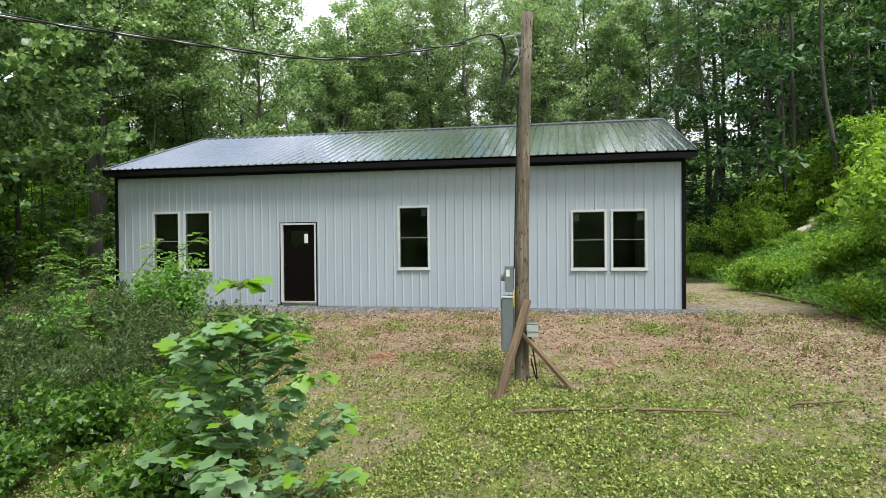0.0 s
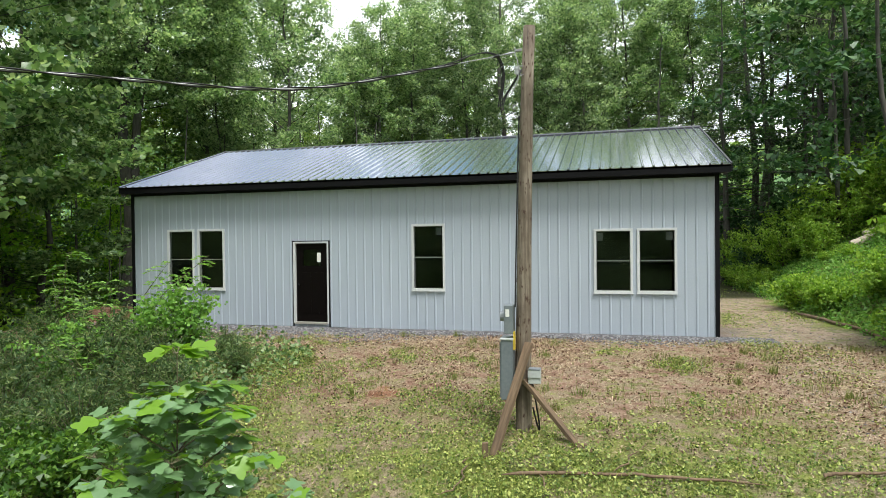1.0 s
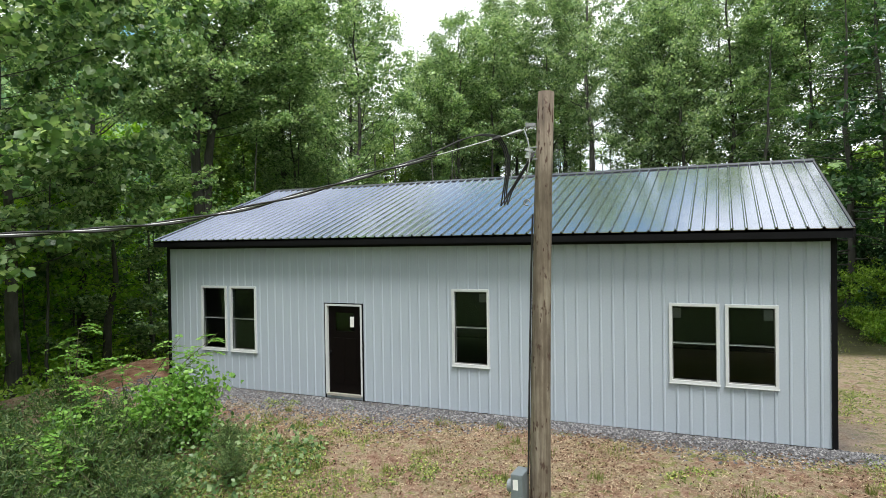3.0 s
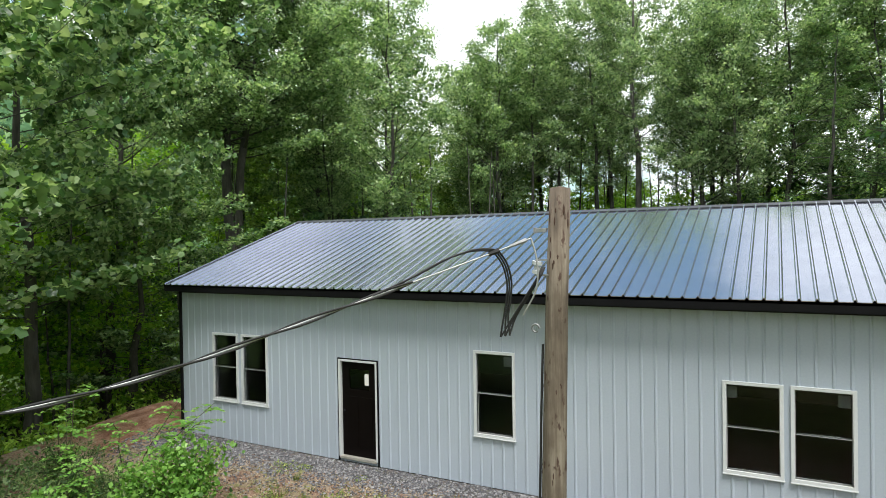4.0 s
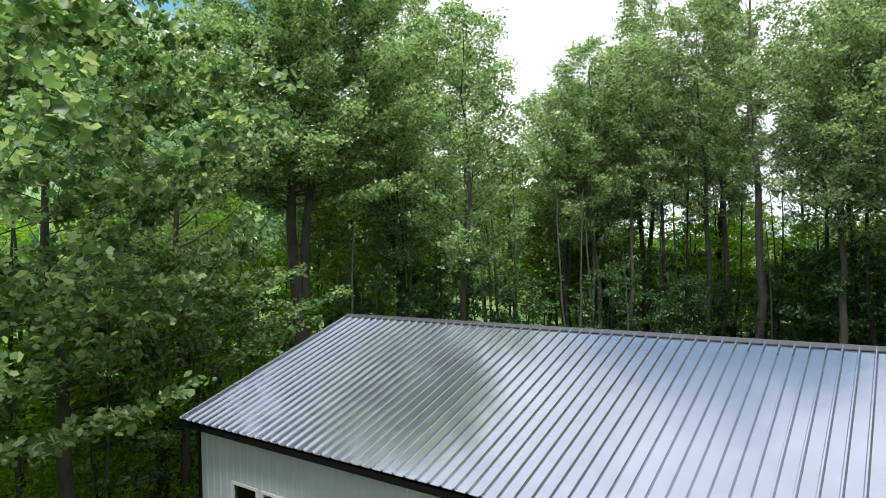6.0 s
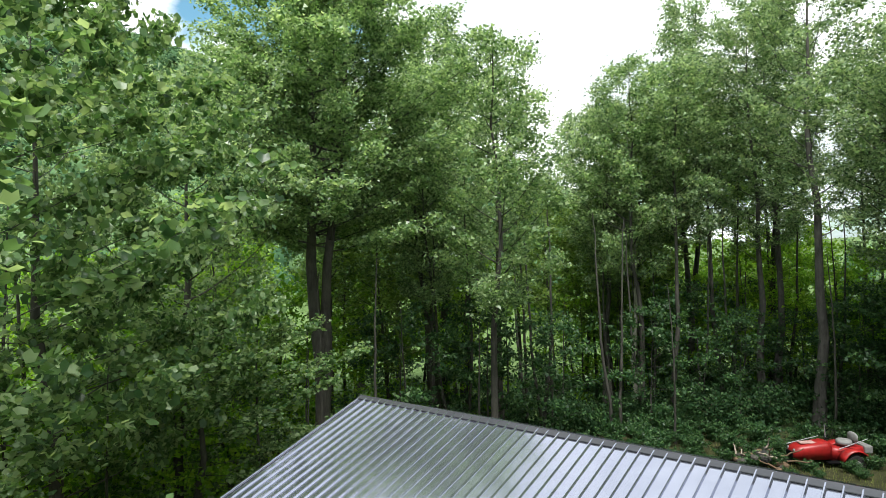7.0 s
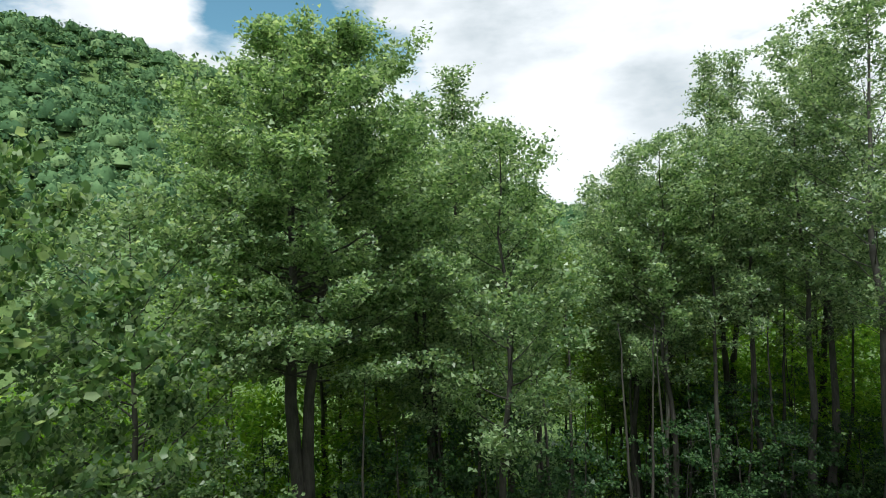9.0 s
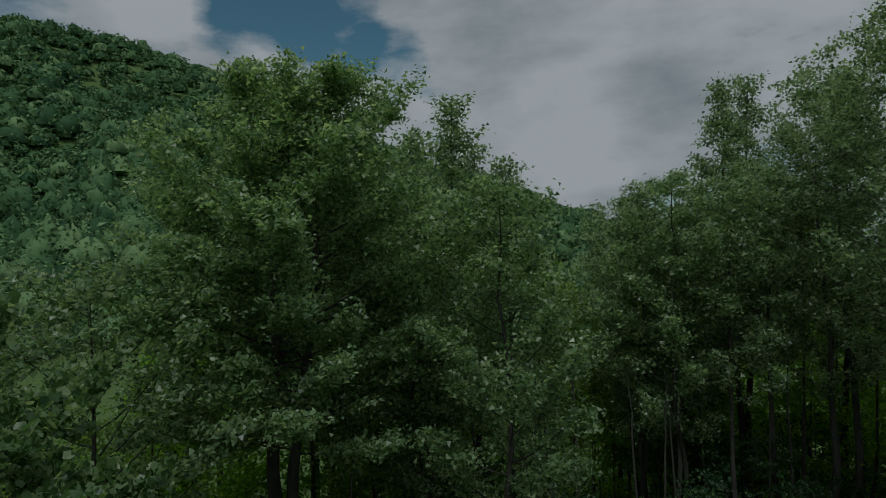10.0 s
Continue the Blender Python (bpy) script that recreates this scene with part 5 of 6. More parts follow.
bank_shrub = shrub("shrub", on_ground(19.0, 6.0), M_LEAF_BRIGHT, "bright yellow-green leafy shrub on the bank", "shrub", 41, 3.0, 1.7, 26, 120, 0.145, group="shrubs on the bank", scatter=0.24, shape=TRI)
low_shrub = shrub("shrub", on_ground(13.9, -2.5), M_LEAF_BRIGHT, "low tangled green shrub at the foot of the bank", "shrub", 42, 1.2, 1.2, 26, 120, 0.10, TRI, group="low shrubs on the bank", scatter=0.16)
br = np.random.default_rng(43)
for k in range(58):
    y = br.uniform(-6, 14)
    x = 13.9 + 0.04 * max(0, -y) + br.uniform(0.6, 6.5)
    if x < 17.5 and 1.5 < y < 10.2 or x < 15.5 and y > 10:
        continue
    copy_thing(bank_shrub, spot(x, y, br.uniform(0, 360), br.uniform(0.7, 1.35)))
for k in range(46):
    y = br.uniform(-7, 20)
    x = 13.5 + 0.04 * max(0, -y) + br.uniform(0.0, 2.4) ** 1.3
    if x > 14.2 and 3 < y < 10:
        continue
    copy_thing(low_shrub, spot(x, y, br.uniform(0, 360), br.uniform(0.5, 1.2)))

weed = shrub("weed_clump", on_ground(-0.8, -4.4), M_LEAF_DULL, "dull green feathery weed clump", "weeds", 44, 1.5, 0.9, 36, 80, 0.09, LANCE, group="weeds beside the yard", scatter=0.08)
leafy = shrub("weed_clump", on_ground(1.2, -8.4), M_LEAF_DEEP, "dense dark green leafy weeds", "weeds", 45, 1.2, 1.0, 34, 95, 0.09, TRI, group="leafy weeds beside the yard", scatter=0.14)
locust = shrub("sapling_bush", on_ground(-0.6, -3.4), M_LEAF_FROND, "young feathery green sapling in front of the window", "sapling", 46, 2.2, 1.1, 14, 130, 0.10, KITE, scatter=0.20)
wr = np.random.default_rng(47)
for x, y, sc in ((-1.9, -4.0, 1.0), (0.2, -5.2, 0.9), (-0.2, -6.4, 1.1), (-2.6, -5.6, 1.2), (-1.2, -7.2, 1.1), (0.9, -6.3, 0.8), (-3.6, -3.8, 1.1), (1.2, -4.4, 0.7), (-2.9, -8.0, 1.2), (-4.6, -6.6, 1.2), (0.4, -3.6, 0.7), (0.5, -5.9, 1.25), (-0.9, -5.4, 1.3), (-2.0, -6.4, 1.3), (-3.6, -6.0, 1.3), (-1.4, -8.4, 1.2), (-3.9, -4.9, 1.2), (-2.4, -4.6, 1.2), (-0.4, -7.9, 1.1), (-4.4, -8.6, 1.3), (0.6, -7.4, 1.0), (-5.6, -5.4, 1.3), (-6.4, -7.4, 1.3)):
    copy_thing(weed, spot(x, y, wr.uniform(0, 360), sc * wr.uniform(0.85, 1.1)))
for k in range(34):
    x, y = wr.uniform(-4.5, 3.9), wr.uniform(-13.5, -6.3)
    if x > 2.2 and y > -8.5:
        continue
    copy_thing(leafy, spot(x, y, wr.uniform(0, 360), wr.uniform(0.65, 1.1)))


def feathered_sapling(at, tips, seed, label, fronds=11):
    """A young locust: a few slender stems, each with arching fronds of paired leaflets."""
    rng = np.random.default_rng(seed)
    t = thing("sapling", at, label, "sapling", "feathery saplings")
    lines, spots, sizes = [], [], []
    for tip in tips:
        s = wobble((0, 0, -0.1), tip, 9, 0.03, rng)
        s[:, 2] += 0.25 * np.sin(np.linspace(0, np.pi, 9))
        lines.append((s, np.linspace(0.016, 0.005, 9)))
        for i in range(fronds):
            q = 0.30 + 0.70 * (i + rng.uniform(0, 0.8)) / fronds
            p = np.array([np.interp(q, np.linspace(0, 1, 9), s[:, c]) for c in range(3)])
            az, ln = rng.uniform(0, 6.28), rng.uniform(0.28, 0.50)
            u = np.linspace(0, 1, 8)
            fr_ = p + np.stack([math.cos(az) * ln * u, math.sin(az) * ln * u, ln * (0.45 * u - 0.55 * u * u)], 1)
            lines.append((fr_, np.linspace(0.004, 0.0015, 8)))
            side = np.array((-math.sin(az), math.cos(az), 0.0))
            for k in range(1, 8):
                for sg in (1, -1):
                    spots.append(fr_[k] + side * sg * 0.040 + rng.normal(0, 0.006, 3))
                    sizes.append(rng.uniform(0.075, 0.105))
            spots.append(fr_[-1])
            sizes.append(0.08)
    tagged(from_mesh("stem", tubes("stem", lines, 4), M_STEM, t), kind="stuff")
    from_mesh("foliage", leaves("foliage", np.array(spots), np.array(sizes), KITE, rng, 2.2), M_LEAF_FROND, t)
    return t


feathered_sapling(on_ground(-2.75, -3.1), ((2.45, 0.0, 2.05), (1.3, 0.2, 1.9), (1.9, 0.3, 1.55), (0.1, -0.3, 1.5)), 81, "slender green sapling leaning towards the window", 13)
feathered_sapling(on_ground(-3.6, -3.7), ((0.1, 0.2, 2.3), (-0.5, 0.3, 1.9), (0.4, -0.4, 1.7)), 82, "upright feathery green sapling among the weeds")
feathered_sapling(on_ground(-2.2, -4.3), ((0.3, 0.1, 1.5), (-0.4, 0.2, 1.4), (0.1, -0.5, 1.2)), 83, "small feathery green sapling among the weeds")
feathered_sapling(on_ground(-1.2, -5.6), ((0.2, 0.1, 1.4), (-0.4, 0.2, 1.3), (0.5, -0.3, 1.2)), 84, "small feathery green sapling among the weeds")
feathered_sapling(on_ground(-4.3, -5.4), ((0.2, 0.1, 2.0), (-0.4, 0.2, 2.1), (0.5, -0.3, 1.7)), 85, "upright feathery green sapling among the weeds")
for x, y, sc in ((-2.2, -4.9, 0.9), (-1.0, -3.9, 0.85), (-5.2, -5.0, 1.1), (-3.2, -6.6, 0.9)):
    copy_thing(locust, spot(x, y, wr.uniform(0, 360), sc))


def tulip_leaf():
    """One four-lobed leaf, folded along the midrib, its stalk at the origin, pointing along y."""
    half = [(0.0, 0.0), (0.10, 0.02), (0.30, 0.10), (0.43, 0.24), (0.33, 0.38), (0.24, 0.46), (0.34, 0.60), (0.36, 0.76), (0.22, 0.80), (0.08, 0.76), (0.0, 0.72)]
    bm = bmesh.new()
    mid = [bm.verts.new((0, y, -0.02 - 0.10 * y * y)) for y in (0.0, 0.10, 0.24, 0.38, 0.46, 0.60, 0.72)]
    for sgn in (1, -1):
        rim = [bm.verts.new((sgn * x, y, 0.10 * x - 0.14 * y * y - 0.10 * x * x)) for x, y in half[1:-1]]
        chain = [mid[0]] + rim + [mid[-1]]
        spine = [0, 1, 2, 2, 3, 4, 5, 5, 6, 6, 6]
        for i in range(len(chain) - 1):
            a, b = chain[i], chain[i + 1]
            m0, m1 = mid[spine[i]], mid[spine[i + 1]]
            vs = []
            for v in (a, b, m1, m0):
                if v not in vs:
                    vs.append(v)
            if len(vs) > 2:
                bm.faces.new(vs if sgn > 0 else vs[::-1])
    bmesh.ops.scale(bm, vec=(1.25, 1.25, 1.25), verts=bm.verts)
    me = bpy.data.meshes.new("leaf")
    bm.to_mesh(me)
    bm.free()
    for f in me.polygons:
        f.use_smooth = True
    return me


leaf_old, leaf_new = tulip_leaf(), tulip_leaf()
leaf_old.materials.append(M_LEAF_YOUNG)
leaf_new.materials.append(M_LEAF_LIME)


def young_tulip(at, height, seed, count, label):
    rng = np.random.default_rng(seed)
    t = thing("young_tree", at, label, "young tree")
    main = wobble((0, 0, -0.1), (0.06, 0.0, height), 10, 0.012, rng)
    lines = [(main, np.linspace(0.016, 0.004, 10))]
    tips = []
    for i in range(26):
        q = 0.06 + 0.84 * i / 26
        p = main[int(q * 9)]
        az = i * 2.4 + rng.uniform(-0.3, 0.3)
        ln = height * 0.42 * (1.15 - q) * rng.uniform(0.8, 1.2)
        e = p + np.array((math.cos(az) * ln, math.sin(az) * ln, ln * 0.75))
        br_ = wobble(p, e, 6, 0.008, rng)
        lines.append((br_, np.linspace(0.008, 0.003, 6)))
        for k in (2, 3, 4, 5, 5):
            tips.append((br_[k], 0.0 if k < 5 else 0.35))
    for k in (5, 6, 7, 8, 8, 9, 9, 9):
        tips.append((main[k], 1.0 if k == 9 else 0.3))
    stalks = []
    for i in range(count):
        p, fresh = tips[i % len(tips)]
        az = rng.uniform(0, 360)
        st = rng.uniform(0.05, 0.12)
        e = p + np.array((-math.sin(math.radians(az)) * st, math.cos(math.radians(az)) * st, 0.04))
        stalks.append((np.stack([p, e]), np.array((0.0025, 0.002))))
        lime = rng.uniform() < fresh
        lf = new("leaf", leaf_new if lime else leaf_old)
        lf.parent = t
        s = rng.uniform(0.095, 0.18) * (1.15 if lime else 1.0)
        lf.matrix_basis = pose(*e, rng.uniform(-35, 12), rng.uniform(-28, 28), az) @ Matrix.Diagonal((s, s, s, 1))
    from_mesh("stem", tubes("stem", lines + stalks, 5), M_STEM, t)
    return t


young_tulip(on_ground(4.36, -10.2), 2.35, 51, 720, "young tulip tree with pale lobed leaves and lime-green tips")


# ---- felled logs, fallen branches ----
def log(at, way, length, r, seed):
    rng = np.random.default_rng(seed)
    bm = bmesh.new()
    bmesh.ops.create_cone(bm, cap_ends=True, segments=14, radius1=r, radius2=r * 0.9, depth=length)
    for v in bm.verts:
        v.co.x *= 1 + rng.uniform(-0.05, 0.05)
        v.co.y *= 1 + rng.uniform(-0.05, 0.05)
    ob = part("log", bm, M_LOG)
    ob.matrix_basis = Matrix.Translation(at) @ Vector(way).to_track_quat("Z", "Y").to_matrix().to_4x4()
    return tagged(ob, "pale felled log lying on the overgrown bank", "log", "felled logs")


z = float(ground_z(16.1, 9.5))
log((16.3, 9.5, z + 0.30), (1.5, 0.2, 0.62), 1.15, 0.15, 1)
log((16.7, 9.9, z + 0.62), (1.5, 0.3, 0.60), 0.9, 0.11, 2)
for x, y, sc in ((17.6, 10.8, 1.0), (18.4, 8.4, 0.9), (19.4, 10.2, 1.2), (16.4, 11.6, 0.8), (18.8, 12.6, 1.1), (18.2, 6.2, 0.9), (20.2, 7.6, 1.2), (21.0, 4.0, 1.1)):
    copy_thing(bank_shrub, spot(x, y, br.uniform(0, 360), sc))
for x, y, sc in ((14.6, 13.0, 0.8), (15.4, 14.6, 1.0), (14.2, 15.6, 0.9), (16.6, 13.4, 1.1), (15.2, 11.4, 0.7), (17.4, 15.0, 1.3), (18.6, 4.6, 1.0), (17.9, 2.6, 0.8), (19.6, 2.2, 1.1), (18.2, 0.4, 0.9), (17.4, -1.6, 0.8), (19.2, -1.0, 1.1), (17.0, 8.0, 0.6), (17.6, 7.2, 0.8), (13.9, 17.4, 0.9)):
    copy_thing(bank_shrub, spot(x, y, br.uniform(0, 360), sc))
for x, y, sc in ((15.6, 8.9, 0.55), (16.6, 9.0, 0.6), (15.2, 9.9, 0.5), (17.0, 9.3, 0.5)):
    copy_thing(low_shrub, spot(x, y, br.uniform(0, 360), sc))


def stick(a, b, r, seed, label, bend=0.02):
    rng = np.random.default_rng(seed)
    pts = wobble(on_ground(*a, 0.05), on_ground(*b, 0.05), 14, bend, rng)
    pts[:, 2] = [float(ground_z(p[0], p[1])) + 0.05 + abs(p[2]) * 0.0 for p in pts]
    c = pts[0].copy()
    ob = from_mesh("fallen_branch", tubes("fallen_branch", [(pts - c, np.concatenate([[r * 0.2], np.linspace(r, r * 0.6, 12), [r * 0.1]]))], 7), M_PLANK)
    ob.location = c
    return tagged(ob, label, "branch", "fallen branches")


stick((6.65, -7.45), (9.5, -7.35), 0.024, 1, "long brown fallen branch lying in the grass")
stick((10.1, -7.1), (10.8, -6.9), 0.022, 2, "short brown fallen branch lying in the grass")
stick((6.2, -7.0), (6.0, -7.9), 0.012, 3, "thin pale fallen twig in the grass", 0.03)
stick((6.9, -7.0), (7.4, -8.2), 0.010, 4, "thin pale fallen twig in the grass", 0.03)
stick((7.9, -7.3), (8.3, -6.5), 0.010, 5, "thin pale fallen twig in the grass", 0.03)
stick((12.9, 5.0), (13.5, -3.5), 0.05, 6, "long dark fallen branch along the track edge", 0.05)


# ---- old red machine behind the house ----
def loft(rings):
    """A closed skin over rings of points, with the same count in each."""
    bm = bmesh.new()
    vs = [[bm.verts.new(p) for p in ring] for ring in rings]
    for a, b in zip(vs, vs[1:]):
        for k in range(len(a)):
            bm.faces.new((a[k], a[(k + 1) % len(a)], b[(k + 1) % len(a)], b[k]))
    bm.faces.new(vs[0][::-1])
    bm.faces.new(vs[-1])
    bmesh.ops.recalc_face_normals(bm, faces=bm.faces)
    for f in bm.faces:
        f.smooth = len(f.verts) == 4
    return bm


def machine(at, turn):
    """Small old tractor: rounded hood with a nose, arched fenders, seat, wheels and levers."""
    m = thing("tractor", at, "faded red old tractor parked in the weeds", "tractor")
    m.rotation_euler = (0, 0, radians(turn))
    m.scale = (1.35, 1.35, 1.35)
    arc = np.linspace(-0.25, math.pi + 0.25, 12)
    rings = []
    for x, w, lo, hi in ((-1.16, 0.17, 0.46, 0.62), (-1.12, 0.25, 0.42, 0.72), (-0.95, 0.29, 0.40, 0.80), (-0.55, 0.31, 0.40, 0.85), (-0.18, 0.32, 0.40, 0.90), (-0.06, 0.30, 0.42, 0.88)):
        mid = (lo + hi) / 2
        rings.append([(x, w * math.copysign(abs(math.cos(q)) ** 0.55, math.cos(q)), lo if math.sin(q) < 0 else mid + (hi - mid) * math.sin(q) ** 0.6) for q in arc])
    hood = part("hood", loft(rings), M_RED, m, "dented red hood with worn paint")
    part("scrape", boxed(((-0.90, -0.14, 0.838), (-0.42, 0.10, 0.862)), bevel=0.008), M_WORN, hood, "pale worn patch on the hood")
    part("grille", boxed(((-1.20, -0.15, 0.45), (-1.155, 0.15, 0.62)), bevel=0.015), M_BLACK, m, "black grille")
    for y in (-0.20, 0.20):
        bm = bmesh.new()
        bmesh.ops.create_cone(bm, cap_ends=True, segments=14, radius1=0.055, radius2=0.045, depth=0.05, matrix=pose(-1.13, y * 0.8, 0.66, 0, -90, 0))
        part("headlight", bm, M_SEAT, m, "round pale headlight")
    for side in (-1, 1):
        q = np.linspace(0.25, math.pi - 0.15, 9)
        rings = [[(0.52 - r * math.cos(k), side * y, 0.30 + r * math.sin(k)) for r, y in ((0.40, 0.24), (0.43, 0.40), (0.42, 0.60), (0.38, 0.60), (0.39, 0.40), (0.36, 0.24))] for k in q]
        part("fender", loft(rings), M_RED, m, "arched red fender")
    part("rear_body", loft([[(x, y * w, z) for y, z in ((-1, 0.34), (1, 0.34), (1, 0.62), (0.7, 0.70), (-0.7, 0.70), (-1, 0.62))] for x, w in ((-0.05, 0.20), (0.2, 0.25), (0.9, 0.25), (0.98, 0.18))]), M_RED, m, "red rear body")
    part("footboard", boxed(((-0.25, -0.42, 0.30), (0.22, 0.42, 0.34)), bevel=0.012), M_BLACK, m)
    q = np.linspace(0, 2 * np.pi, 14)[:-1]
    part("seat", loft([[(0.48 + 0.22 * k * math.cos(a), 0.24 * k * math.sin(a), z) for a in q] for k, z in ((0.80, 0.74), (1.0, 0.78), (1.0, 0.84), (0.86, 0.89), (0.4, 0.90))]), M_SEAT, m, "pale rounded seat")
    part("backrest", loft([[(0.74 + 0.10 * (z - 0.84) + 0.05 * k * math.cos(a), 0.25 * k * math.sin(a), z) for a in q] for k, z in ((0.75, 0.84), (1.0, 0.90), (0.98, 1.04), (0.55, 1.10))]), M_SEAT, m, "pale backrest")
    part("rear_box", boxed(((0.96, -0.26, 0.52), (1.20, 0.26, 0.74)), bevel=0.05), M_SEAT, m, "pale box behind the seat")
    for a, b, r in (((0.0, 0.12, 0.6), (-0.02, 0.13, 1.32), 0.022), ((0.15, -0.30, 0.70), (0.95, -0.42, 1.02), 0.016), ((-1.1, 0.30, 0.72), (-0.1, 0.33, 0.92), 0.018)):
        from_mesh("lever", tubes("lever", [([a, b], [r, r * 0.8])], 6), M_STEEL, m, "worn bare metal lever")
    from_mesh("tow_bar", tubes("tow_bar", [([(0.9, 0.1, 0.36), (1.25, 0.12, 0.34), (1.5, 0.0, 0.36)], [0.03, 0.025, 0.02])], 6), M_RUST, m, "rusty tow bar")
    a = np.linspace(0, 2 * np.pi, 20)
    from_mesh("steering_wheel", tubes("steering_wheel", [(np.stack([0.02 + 0.09 * np.cos(a), 0.17 * np.sin(a), 1.08 + 0.14 * np.cos(a)], 1), [0.014] * 20), ([(-0.16, 0, 0.80), (0.02, 0, 1.08)], [0.02, 0.016])], 6), M_BLACK, m)
    for x, y, r, w in ((-0.85, 0.40, 0.19, 0.14), (-0.85, -0.40, 0.19, 0.14), (0.52, 0.45, 0.30, 0.22), (0.52, -0.45, 0.30, 0.22)):
        bm = bmesh.new()
        bmesh.ops.create_cone(bm, cap_ends=True, segments=20, radius1=r, radius2=r, depth=w, matrix=pose(x, y, r, 90, 0, 0))
        bmesh.ops.bevel(bm, geom=[e for e in bm.edges if len(e.link_faces) == 2 and any(len(f.verts) > 4 for f in e.link_faces)], offset=0.04, segments=2, affect="EDGES")
        wh = part("wheel", bm, M_RUBBER, m, "black tyre")
        bm = bmesh.new()
        bmesh.ops.create_cone(bm, cap_ends=True, segments=14, radius1=r * 0.5, radius2=r * 0.4, depth=w + 0.02, matrix=pose(x, y, r, 90, 0, 0))
        part("rim", bm, M_SEAT, wh, "pale rim")
    return m


machine(on_ground(1.7, 24.0, -0.20), 40)
jr = np.random.default_rng(61)
for k in range(44):
    x, y = jr.uniform(-1.6, 0.6), jr.uniform(21.2, 23.2)
    bm = bmesh.new()
    bmesh.ops.create_icosphere(bm, subdivisions=1, radius=jr.uniform(0.12, 0.26))
    for v in bm.verts:
        v.co = Vector((v.co.x * jr.uniform(0.8, 1.3), v.co.y * jr.uniform(0.8, 1.2), v.co.z * jr.uniform(0.6, 0.9)))
    ob = part("rock", bm, M_RUBBER if k % 3 == 1 else M_PLANK if k % 3 else M_BARK)
    ob.location = on_ground(x, y, 0.08 + 0.45 * max(0, 1 - abs(x + 0.5)))
    tagged(ob, "rough brown clod in a heap of dirt and debris", "rock", "rubble heap")
for k in range(12):
    x, y = jr.uniform(-1.5, 0.7), jr.uniform(21.4, 23.3)
    a = np.array(on_ground(x, y, 0.10 + jr.uniform(0.1, 0.5)))
    b = a + np.array((jr.uniform(-0.8, 0.8), jr.uniform(-0.5, 0.5), jr.uniform(-0.1, 0.5)))
    ob = from_mesh("scrap_stick", tubes("scrap_stick", [(wobble((0, 0, 0), b - a, 6, 0.03, jr), np.linspace(0.04, 0.018, 6))], 6), M_PLANK if k % 2 else M_LOG)
    ob.location = a
    tagged(ob, "broken weathered stick in a heap of debris", "stick", "debris sticks")
# weeds here use the shade-darkened understory tone
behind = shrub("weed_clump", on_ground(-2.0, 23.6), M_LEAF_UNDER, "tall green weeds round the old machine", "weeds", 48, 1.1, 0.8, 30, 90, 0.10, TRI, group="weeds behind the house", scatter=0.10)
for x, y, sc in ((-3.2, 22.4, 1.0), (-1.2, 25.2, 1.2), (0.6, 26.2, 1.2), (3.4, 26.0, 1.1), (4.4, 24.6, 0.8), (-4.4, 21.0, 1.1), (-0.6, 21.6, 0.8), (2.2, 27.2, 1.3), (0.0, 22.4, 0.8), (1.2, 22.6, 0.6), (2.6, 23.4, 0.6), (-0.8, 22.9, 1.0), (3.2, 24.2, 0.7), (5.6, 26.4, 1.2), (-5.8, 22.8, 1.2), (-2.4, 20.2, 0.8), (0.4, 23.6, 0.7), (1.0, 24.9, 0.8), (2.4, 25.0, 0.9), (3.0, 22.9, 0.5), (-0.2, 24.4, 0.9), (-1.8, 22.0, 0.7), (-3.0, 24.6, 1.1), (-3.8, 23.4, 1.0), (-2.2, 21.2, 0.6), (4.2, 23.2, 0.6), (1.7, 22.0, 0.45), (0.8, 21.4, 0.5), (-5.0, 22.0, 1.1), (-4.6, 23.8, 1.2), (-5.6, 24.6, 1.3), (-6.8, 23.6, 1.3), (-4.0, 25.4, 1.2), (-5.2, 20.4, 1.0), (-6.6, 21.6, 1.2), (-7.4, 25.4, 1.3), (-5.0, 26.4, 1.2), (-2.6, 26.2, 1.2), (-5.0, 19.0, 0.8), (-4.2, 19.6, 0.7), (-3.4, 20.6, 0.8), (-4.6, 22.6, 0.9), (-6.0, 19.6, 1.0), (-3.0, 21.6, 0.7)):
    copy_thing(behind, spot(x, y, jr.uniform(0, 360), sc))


# shrub leaves darkened in colour where the woods would shade them
shade_shrub = shrub("shrub", on_ground(14.8, 15.0), M_LEAF_SHADE, "shrub with shade-darkened leaves at the edge of the woods", "shrub", 49, 2.6, 1.6, 26, 90, 0.17, TRI, group="shaded shrubs at the edge of the woods", scatter=0.26)
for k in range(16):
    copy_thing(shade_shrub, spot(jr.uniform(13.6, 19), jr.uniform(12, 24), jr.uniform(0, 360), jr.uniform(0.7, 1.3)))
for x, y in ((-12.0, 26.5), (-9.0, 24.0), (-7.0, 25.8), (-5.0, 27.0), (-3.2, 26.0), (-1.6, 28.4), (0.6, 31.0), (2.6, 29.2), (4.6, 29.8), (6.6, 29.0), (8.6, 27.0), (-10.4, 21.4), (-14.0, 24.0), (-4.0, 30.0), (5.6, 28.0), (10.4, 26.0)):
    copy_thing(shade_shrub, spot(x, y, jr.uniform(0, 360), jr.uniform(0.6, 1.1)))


# ---- ground cover ----
gr = np.random.default_rng(71)


